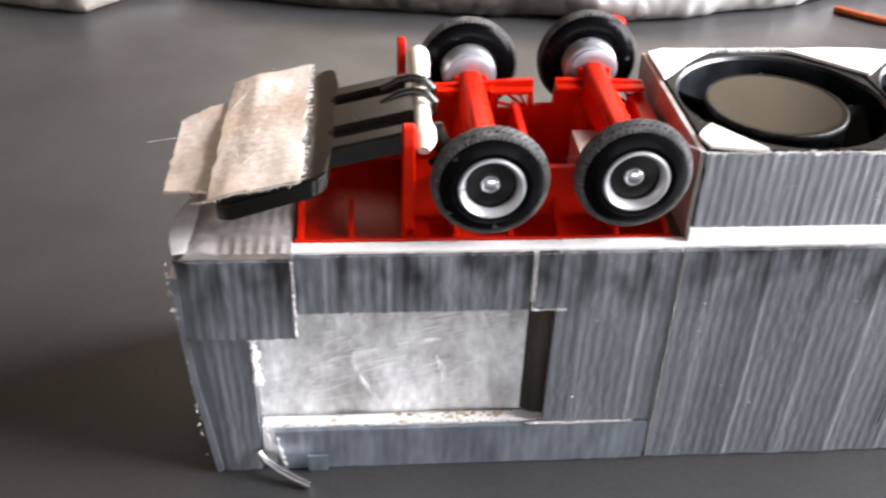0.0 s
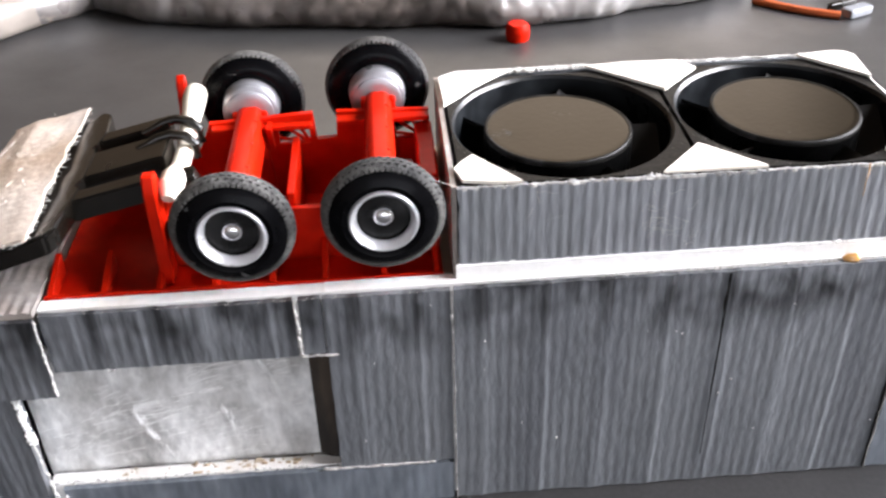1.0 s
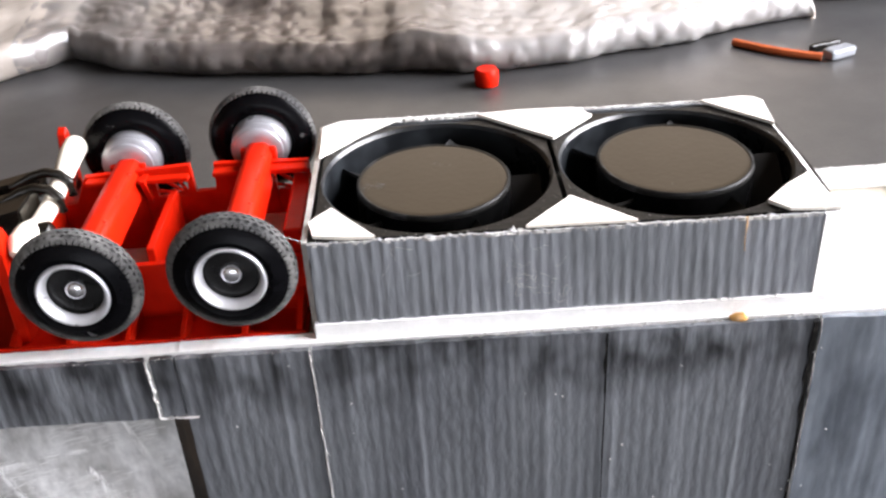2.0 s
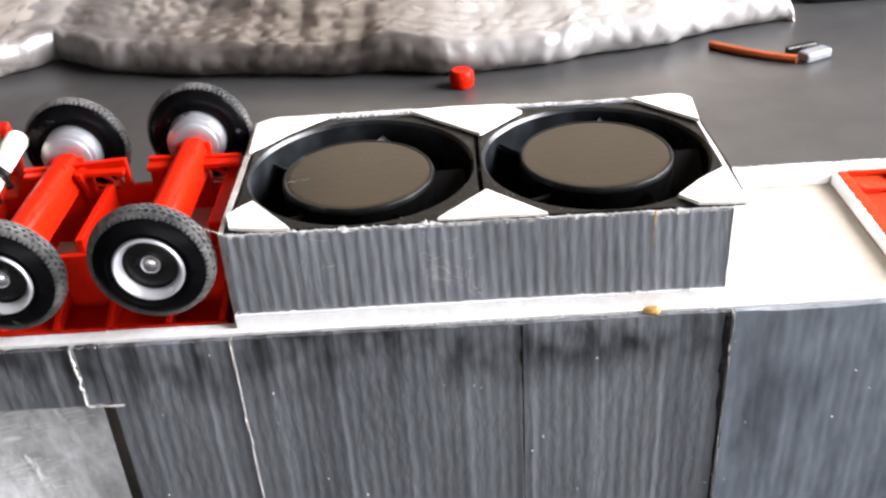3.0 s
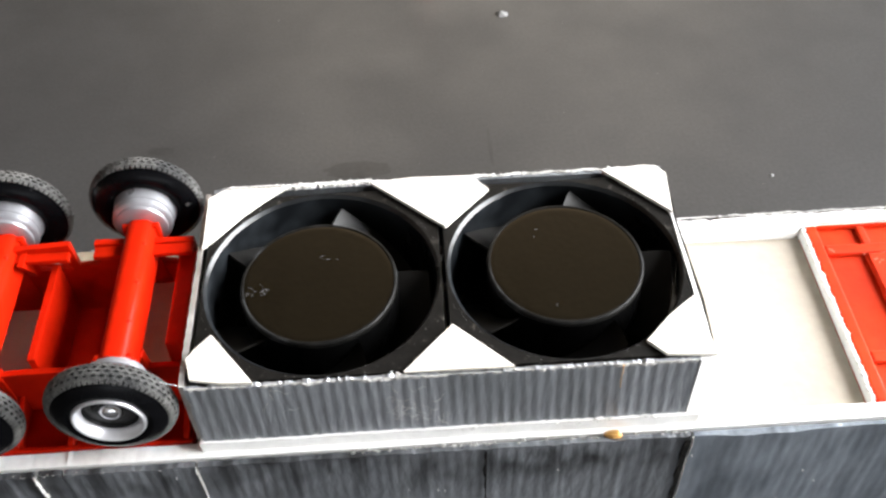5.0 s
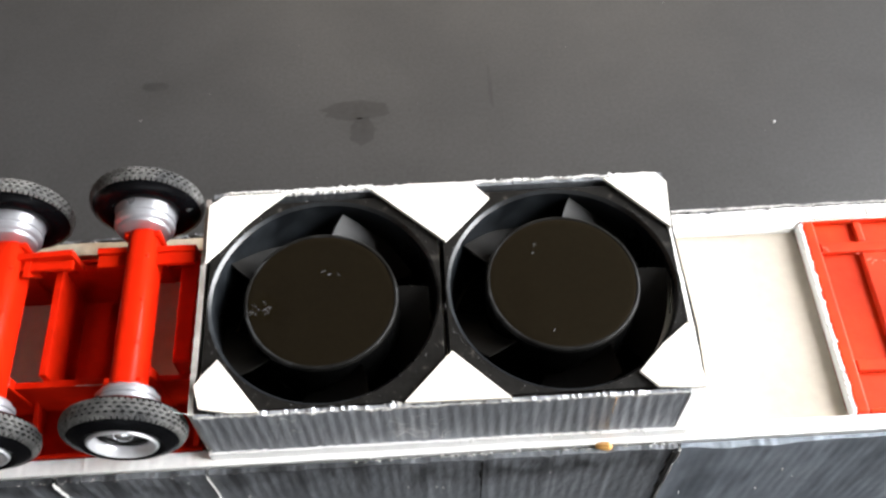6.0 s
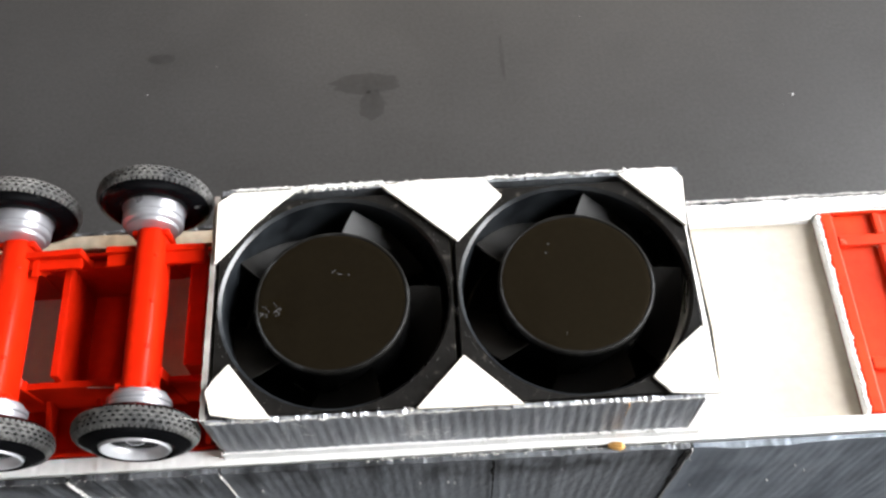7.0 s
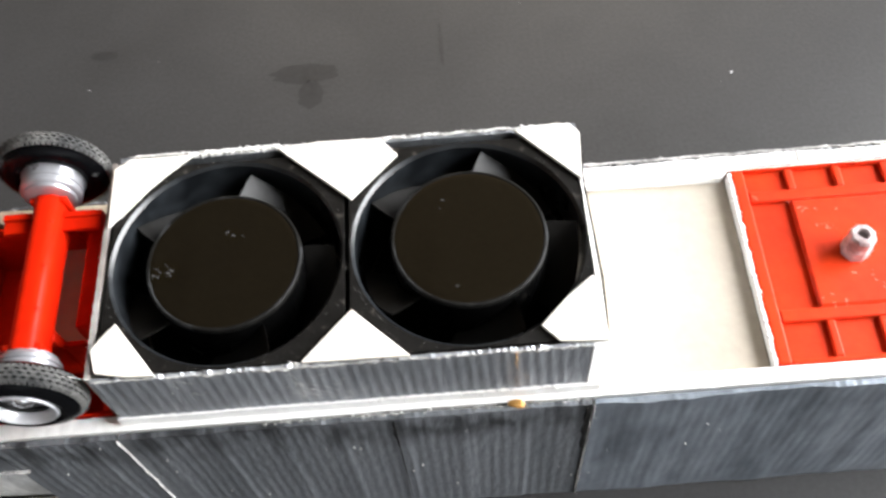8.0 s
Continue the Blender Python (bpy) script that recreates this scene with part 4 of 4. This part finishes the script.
def cooling_fan(cx, cy, hx, hy, hz):
    f = thing("cooling_fan", "small black square plastic cooling fan with round hub", "fan", (cx, cy, 5.2), "two fans in the box")
    seg = 64
    r0, top, bot = 2.03, 7.14, 5.25
    bm = NEW()
    # square frame with a round bore
    outer = []
    for i in range(seg):
        a = 2 * math.pi * (i + 0.5) / seg
        s = 2.05 / max(abs(math.cos(a)), abs(math.sin(a)))
        s = min(s, 2.72)
        outer.append((s * math.cos(a), s * math.sin(a)))
    inner = [(r0 * math.cos(2 * math.pi * (i + 0.5) / seg), r0 * math.sin(2 * math.pi * (i + 0.5) / seg)) for i in range(seg)]
    rings = [[bm.verts.new((cx + x * k, cy + y * k, z)) for x, y in pts] for pts, z, k in ((outer, bot, 1), (outer, top, 1), (inner, top, 1.0), (inner, top - 0.06, 0.975), (inner, bot, 0.965))]
    for a, b in zip(rings, rings[1:] + rings[:1]):
        for i in range(seg):
            bm.faces.new((a[i], a[(i + 1) % seg], b[(i + 1) % seg], b[i]))
    frame_part = part("frame", bm, FAN_RIM, f, "dusty black square fan frame", True)
    frame_part.data.materials.append(BORE)
    for poly in frame_part.data.polygons:
        c = poly.center * 100
        if math.hypot(c.x, c.y) < r0 - 0.005 and abs(poly.normal.z) < 0.9:
            poly.material_index = 1
    part("hub", lathe(NEW(), [(1.30, 5.7), (1.335, 6.1), (1.335, 6.90), (1.30, 6.94), (1.295, 6.985), (1.25, 6.99), (1.2, 6.99), (0.6, 6.99), (0.1, 6.99)], pose(hx, hy, hz), 72), FAN_HUB, f, "matt black fan hub with a brown-tinted sheen", True)
    part("hub_skirt", lathe(NEW(), [(1.312, 5.7), (1.362, 6.1), (1.367, 6.90), (1.338, 6.905), (1.30, 6.88), (1.29, 5.7)], pose(hx, hy, hz), 72, None, True), SKIRT, f, smooth=True)
    part("hub_edge", lathe(NEW(), [(1.366, 6.90), (1.366, 6.945), (1.358, 6.975), (1.340, 6.995), (1.315, 7.000), (1.297, 6.993), (1.297, 6.93), (1.33, 6.905)], pose(hx, hy, hz), 96, None, True), HUB_EDGE, f, "worn greyish rounded edge of the hub", True)
    for k in range(5):
        bm = NEW()
        grid = []
        for i in range(9):
            s = i / 8
            row = []
            for j in range(5):
                q = j / 4
                r = 1.30 + 0.62 * q
                a = radians(13 + 72 * k) - radians(46 * s + 6 * q)
                z = 6.78 - 0.92 * s ** 0.85 + 0.05 * q
                row.append((r * math.cos(a), r * math.sin(a), z))
            grid.append(row)
        up = [[bm.verts.new((hx + x, hy + y, z + hz)) for x, y, z in row] for row in grid]
        dn = [[bm.verts.new((hx + x, hy + y, z + hz - 0.06)) for x, y, z in row] for row in grid]
        for i in range(8):
            for j in range(4):
                bm.faces.new((up[i][j], up[i + 1][j], up[i + 1][j + 1], up[i][j + 1])), bm.faces.new((dn[i][j], dn[i][j + 1], dn[i + 1][j + 1], dn[i + 1][j]))
            for j in (0, 4):
                bm.faces.new((up[i][j], dn[i][j], dn[i + 1][j], up[i + 1][j]))
        for i in (0, 8):
            for j in range(4):
                bm.faces.new((up[i][j], up[i][j + 1], dn[i][j + 1], dn[i][j]))
        part("blade", bm, BLADE, f, smooth=True)
    rng = random.Random(round(cx * 10))
    bm = NEW()
    for _ in range(90):
        a = rng.uniform(0, 6.283)
        r = r0 + abs(rng.gauss(0, 0.10)) + 0.005
        k = rng.uniform(0.003, 0.010)
        box(bm, -k, k, -k * 0.6, k * 0.6, 0, k, 0, pose(cx + r * math.cos(a), cy + r * math.sin(a), top, 0, 0, rng.uniform(0, 180)))
    tagged(part("dust", bm, DUST, f), "pale dust grains on the frame", kind="stuff")
    part("base", lathe(NEW(), [(1.9, 5.22), (1.9, 5.34), (0.2, 5.36)], pose(cx, cy, 0), 40), FAN, f)
    return f


# ---- black buckle and cloth tape at the left end ----
def buckle_height(x):
    return 6.02 + (x + 8.4) * 0.245


def slab(bm, pts, thick, bevel=0.03):
    """A flat plate over the plan pts, laid on the slope of the buckle."""
    a = [bm.verts.new((x, y, buckle_height(x) + h)) for x, y, h in pts]
    c = [bm.verts.new((x, y, buckle_height(x) + h - thick)) for x, y, h in pts]
    bm.faces.new(a), bm.faces.new(c)
    n = len(pts)
    for i in range(n):
        bm.faces.new((a[i], a[(i + 1) % n], c[(i + 1) % n], c[i]))
    bmesh.ops.bevel(bm, geom=[e for e in bm.edges if e.verts[0] in a or e.verts[1] in a or e.verts[0] in c], offset=bevel, segments=2, affect="EDGES")
    return bm


def buckle():
    b = thing("strap_buckle", "black plastic strap buckle half with three prongs", "buckle", (-7.3, 2.5, 5.44))
    z = 0.38

    def notch(y0, y1):
        r = (y1 - y0) / 2
        return [(-6.26 - r * math.cos(a), (y0 + y1) / 2 + r * math.sin(a), z) for a in np.linspace(-math.pi / 2, math.pi / 2, 7)]
    body = [(-8.35, 0.42, 0.16), (-8.1, 0.24, 0.2), (-6.6, 0.16, z - 0.04), (-6.42, 0.30, z), (-6.36, 1.02, z)] + notch(1.42, 1.83) + notch(2.75, 3.12) + [(-6.24, 3.5, z), (-6.30, 4.3, z), (-6.45, 4.45, z), (-8.35, 4.4, 0.18)]
    part("body", slab(NEW(), body, 0.40, 0.05), BUCKLE, b, smooth=True)
    for y0, y1, x1 in ((3.12, 3.51, -4.95), (1.83, 2.75, -4.85), (1.05, 1.42, -5.0)):
        part("prong", slab(NEW(), [(-6.40, y0, z - 0.02), (-6.40, y1, z - 0.02), (x1, y1, z - 0.03), (x1, y0, z - 0.03)], 0.42, 0.04), BUCKLE, b, smooth=True)
    for y in (2.62, 3.22):
        part("hook", tube(NEW(), [(-5.45, y - 0.2, 7.08), (-5.1, y, 7.18), (-4.85, y + 0.02, 7.23), (-4.6, y + 0.02, 7.18), (-4.44, y, 7.02), (-4.44, y, 6.75)], 0.09, 12, [0.5, 0.9, 1, 1, 1, 0.9]), BUCKLE, b, smooth=True)
    part("hook", tube(NEW(), [(-4.75, 1.62, 6.85), (-4.45, 1.7, 6.88), (-4.35, 1.7, 6.6), (-4.4, 1.7, 6.2)], 0.2, 10), BUCKLE, b, smooth=True)
    part("foot", box(NEW(), -8.15, -7.3, 1.5, 3.9, 5.45, 5.95, 0.08), BUCKLE, b)


def tape():
    t = thing("cloth_tape", "frayed beige cloth tape folded over the buckle", "tape", (-7.8, 2.5, 6.2))

    def strip(name, x0, x1, ylo, yhi, lift, seed, frayed):
        bm = NEW()
        nu, nv = 22, 26
        up, dn = [], []
        for i in range(nu + 1):
            s = i / nu
            x = x0 + (x1 - x0) * s
            ru, rd = [], []
            for j in range(nv + 1):
                q = j / nv
                y = ylo(s) + (yhi(s) - ylo(s)) * q
                if j in (0, nv):
                    y += 0.05 * noise.noise((s * 14, q, seed))
                xx = x + (0.06 * noise.noise((q * 12, s, seed + 1)) if i in (0, nu) else 0)
                zz = lift(x, y) + 0.05 * noise.noise((x * 1.2, y * 1.0, seed)) + 0.02 * noise.noise((x * 4, y * 4, seed))
                ru.append(bm.verts.new((xx, y, zz + 0.03))), rd.append(bm.verts.new((xx, y, zz - 0.03)))
            up.append(ru), dn.append(rd)
        for i in range(nu):
            for j in range(nv):
                bm.faces.new((up[i][j], up[i + 1][j], up[i + 1][j + 1], up[i][j + 1])), bm.faces.new((dn[i][j], dn[i][j + 1], dn[i + 1][j + 1], dn[i + 1][j]))
            for j in (0, nv):
                bm.faces.new((up[i][j], dn[i][j], dn[i + 1][j], up[i + 1][j]))
        for i in (0, nu):
            for j in range(nv):
                bm.faces.new((up[i][j], up[i][j + 1], dn[i][j + 1], dn[i][j]))
        return part(name, bm, TAPE, t, smooth=True)

    def over(x, y):
        k = (y - 0.5) / 4
        return buckle_height(x) + 0.42 + 0.06 * math.sin(3.1 * k) - 0.14 * max(0, -7.9 - x)
    strip("upper_strip", -8.44, -6.84, lambda s: 0.20 - 0.16 * s, lambda s: 4.86 - 0.10 * s, over, 1.0, True)
    strip("lower_strip", -9.38, -8.2, lambda s: 1.20 - 0.5 * s, lambda s: 3.80 + 0.35 * s, lambda x, y: 5.95 + 0.24 * (x + 9.38) + 0.10 * (y - 1.3) / 2.5, 2.0, True)
    strip("under_strip", -9.0, -8.3, lambda s: 1.5, lambda s: 3.9, lambda x, y: 5.47 + 0.28 * max(0, x + 8.95), 3.0, True)
    rng = random.Random(12)
    bm = NEW()
    for y in np.linspace(0.1, 4.7, 70):
        x = -6.84
        tube(bm, [(x, y, over(x, y) + 0.01), (x + rng.uniform(0.03, 0.12), y + rng.uniform(-0.05, 0.05), over(x, y) + rng.uniform(-0.03, 0.05))], 0.007, 4)
    for x in np.linspace(-8.35, -6.9, 26):
        y = 0.20 - 0.16 * (x + 8.44) / 1.6
        tube(bm, [(x, y + 0.02, over(x, y)), (x + rng.uniform(-0.05, 0.05), y - rng.uniform(0.02, 0.08), over(x, y) + rng.uniform(-0.05, 0.03))], 0.007, 4)
    tagged(part("frayed_thread", bm, FIBRE, t), "pale loose threads along the cut edge", kind="stuff")
    bm = NEW()
    for _ in range(22):
        x, y = rng.gauss(-7.7, 0.35), rng.gauss(2.4, 1.1)
        z = over(x, y) + 0.04
        tube(bm, [(x, y, z), (x + rng.uniform(-0.1, 0.1), y + rng.uniform(-0.1, 0.1), z + rng.uniform(0.01, 0.05)), (x + rng.uniform(-0.2, 0.2), y + rng.uniform(-0.2, 0.2), z + 0.01)], 0.0035, 4)
    tagged(part("lint", bm, FIBRE, t), "white lint stuck to the tape", kind="stuff")


# ---- things on the table behind ----
EDGE = [(-60, 36.3), (-30, 30.3), (-24, 27.3), (-19, 25.1), (-17, 24.6), (-13.4, 28.3), (-10.7, 26.4), (-7, 25.4), (-1.5, 24.6), (4.0, 23.8), (8, 24.3), (13, 25.8), (17, 27.4), (19.3, 28.0)]


def bubble_wrap():
    wrap = thing("bubble_wrap", "crumpled greyish bubble wrap heaped on the dark table", "packaging", (0, 30, 0))
    xs, ys = [e[0] for e in EDGE], [e[1] for e in EDGE]

    def heap(name, xa, xb, nu, puff, mat, label, open_end):
        """A puffed sheet: its front rolls over to the table, bubbles stand out along the normal."""
        bm = NEW()
        g = []
        for i in range(nu + 1):
            x = xa + (xb - xa) * i / nu
            end = min(1.0, 0.12 + (xb - x) / 0.9) if open_end else 1.0
            r = (0.72 + 0.22 * noise.noise((x * 0.22, 1, 4)) + 0.08 * noise.noise((x * 0.9, 2, 4))) * math.sqrt(end)
            y0 = float(np.interp(x, xs, ys)) + 0.3 + 0.35 * noise.noise((x * 0.35, 0, 3)) + 0.10 * noise.noise((x * 1.3, 0, 3))
            row = []
            for j in range(112):
                if j < 18:
                    a = radians(-88 + 178 * j / 18)
                    y, z, ny, nz, w = y0 + r - r * math.cos(a), r + r * math.sin(a), -math.cos(a), math.sin(a), r * (a - 1.57)
                else:
                    v = 21 * ((j - 18) / 93) ** 1.25
                    rise = 1 - math.exp(-v / 2.0)
                    y, z, ny, nz, w = y0 + r + v, 2 * r + end * rise * (0.10 * v + 0.55 * noise.noise((x * 0.16, v * 0.16, 1)) + 0.30 * noise.noise((x * 0.5, v * 0.4, 5))), 0.0, 1.0, v
                wx = x + 0.5 * noise.noise((x * 0.35, w * 0.35, 8))
                wy = w + 0.5 * noise.noise((x * 0.35, w * 0.35, 11))
                by = wy / 0.78
                iy = math.floor(by)
                bx = wx / 0.90 + 0.5 * (iy % 2)
                ix = math.floor(bx)
                h = (math.sin(ix * 12.9898 + iy * 78.233) * 43758.5453) % 1.0
                d = math.hypot(bx - ix - 0.5, by - iy - 0.5) / 0.46
                lump = puff * (math.sqrt(max(0.0, 1 - d * d)) * (0.25 + 0.9 * h if h > 0.15 else 0.0) - 0.25 * abs(noise.noise((x * 0.7, w * 0.7, 21))))
                row.append(bm.verts.new((x, y + ny * lump, max(0.02, z + nz * lump) if j else 0.02)))
            g.append(row)
        for a, b in zip(g, g[1:]):
            for j in range(111):
                bm.faces.new((a[j], b[j], b[j + 1], a[j + 1]))
        for row, dx in ((g[-1], 0.05),) if open_end else ():
            side = [bm.verts.new((w.co.x + dx, w.co.y, 0.02)) for w in row]
            for j in range(111):
                bm.faces.new((row[j], side[j], side[j + 1], row[j + 1]))
        part(name, bm, mat, wrap, label, True)
    heap("sheet", -15.2, 19.3, 380, 0.06, BUBBLE, "greyish plastic sheet with round air bubbles", True)
    heap("loose_fold", -34.0, -14.6, 90, 0.03, PAPER, "smooth beige film fold", False)


def small_things():
    m = pose(4.50, 23.25, 0.0, 0, 0, 25)
    tagged(part("cap", lathe(NEW(), [(0.40, 0.0), (0.46, 0.05), (0.49, 0.32), (0.47, 0.58), (0.38, 0.70), (0.15, 0.72)], m, 16), RED, smooth=True), "small red plastic cap standing on the table", "cap")
    w = thing("cable_piece", "short orange cable with a clear plug on the table", "cable", (16.5, 25.3, 0))
    pts = [(15.0 + 2.9 * s, 25.8 - 2.2 * s - 0.22 * math.sin(3.14 * s), 0.17) for s in np.linspace(0, 1, 12)]
    part("cord", tube(NEW(), pts, 0.17, 8), ORANGE, w, smooth=True)
    part("plug", box(NEW(), -0.65, 0.65, -0.3, 0.3, 0.02, 0.42, 0.1, pose(18.7, 23.9, 0, 0, 0, 25)), CLEAR, w, "clear greyish plug")
    part("clip", box(NEW(), -0.7, 0.7, -0.12, 0.12, 0.02, 0.35, 0.05, pose(18.4, 24.7, 0, 0, 0, 20)), BUCKLE, w, "black clip")
    tagged(part("dark_box", box(NEW(), 20.5, 34, 30.5, 42, 0.0, 4.0, 0.3), BUCKLE), "black plastic case standing on the table", "case")
    # a loose hair-thin thread across the chassis, one over the tape
    tagged(part("thread", tube(NEW(), [(0.2, 0.35, 7.12), (-0.3, 0.4, 7.3), (-0.9, 1.0, 7.1), (-1.6, 1.2, 6.7), (-2.1, 1.3, 6.5)], 0.004, 4), FIBRE), "thin pale loose thread hanging over the chassis", "thread")
    tagged(part("thread", tube(NEW(), [(-9.9, 2.9, 6.05), (-9.4, 2.9, 6.12), (-8.8, 2.95, 6.3), (-8.3, 3.2, 6.6), (-8.0, 3.6, 6.78)], 0.004, 4), FIBRE), "thin pale loose thread over the tape", "thread")


def table_marks():
    rng = random.Random(21)

    def blot(x, y, rx, ry, seed):
        bm = NEW()
        n = 40
        top = [bm.verts.new((x + rx * math.cos(2 * math.pi * i / n) * (1 + 0.35 * noise.noise((3 * math.cos(2 * math.pi * i / n), 3 * math.sin(2 * math.pi * i / n), seed))), y + ry * math.sin(2 * math.pi * i / n) * (1 + 0.35 * noise.noise((3 * math.cos(2 * math.pi * i / n), 3 * math.sin(2 * math.pi * i / n), seed + 5))), 0.006)) for i in range(n)]
        bm.faces.new(top)
        return bm
    for x, y, rx, ry, s in ((2.3, 12.7, 0.95, 0.36, 1), (2.45, 11.9, 0.35, 0.5, 2), (-3.7, 14.0, 0.4, 0.18, 3), (6.27, 13.4, 0.06, 0.8, 4)):
        tagged(part("table_stain", blot(x, y, rx, ry, s), STAIN), "darker dried stain on the table top", "stain", "stains on the table", "stuff")
    bm = NEW()
    spots = [(14.32, 11.53, 0.10), (7.24, 20.24, 0.32), (0.53, 15.4, 0.03), (-2.06, 13.6, 0.03), (8.7, 14.8, 0.035), (-4.0, 12.7, 0.05), (-0.5, 20.5, 0.05), (14.0, 11.2, 0.03), (12.0, 16.5, 0.04)]
    spots += [(rng.uniform(-18, 22), rng.uniform(6, 26), rng.uniform(0.008, 0.022)) for _ in range(34)] + [(rng.uniform(-20, 0), rng.uniform(-6, 6), rng.uniform(0.012, 0.03)) for _ in range(30)]
    for x, y, r in spots:
        if -9.5 < x < 26 and -0.3 < y < 5.3:
            continue
        n = 6
        a0 = rng.random() * 6
        ring = [bm.verts.new((x + r * rng.uniform(0.5, 1.2) * math.cos(a0 + 6.28 * i / n), y + r * rng.uniform(0.4, 0.9) * math.sin(a0 + 6.28 * i / n), 0.004)) for i in range(n)]
        top = bm.verts.new((x, y, 0.004 + r * 0.4))
        bm.faces.new(ring)
        for i in range(n):
            bm.faces.new((ring[i], ring[(i + 1) % n], top))
    tagged(part("dust_specks", bm, DUST), "pale dust specks and crumbs on the table", "dust", kind="stuff")


def hub_marks():
    """Worn pale scratches on the hubs of the fans."""
    rng = random.Random(8)
    for name, c, spots in (("a", (1.15, 2.3), 16), ("b", (2.4, 2.95), 3), ("c", (6.0, 3.2), 2), ("d", (6.2, 1.5), 1)):
        bm = NEW()
        for _ in range(spots):
            x, y = c[0] + rng.gauss(0, 0.12), c[1] + rng.gauss(0, 0.07)
            l, a = rng.uniform(0.01, 0.05), rng.uniform(0, 3.1)
            box(bm, -l, l, -0.007, 0.007, 0, 0.003, 0, pose(x, y, 7.0225 if x < 4 else 7.1225, 0, 0, math.degrees(a)))
        tagged(part("scuff_mark", bm, HUB_SCUFF), "pale scuff on a fan hub", "scuff", "scuffs on the fan hubs", "stuff")


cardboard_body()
red_chassis()
red_rear_plate()
fan_box()
cooling_fan(2.27, 2.45, 2.20, 2.48, 0.03)
cooling_fan(6.46, 2.47, 6.48, 2.54, 0.13)
buckle()
tape()
bubble_wrap()
small_things()
table_marks()
hub_marks()
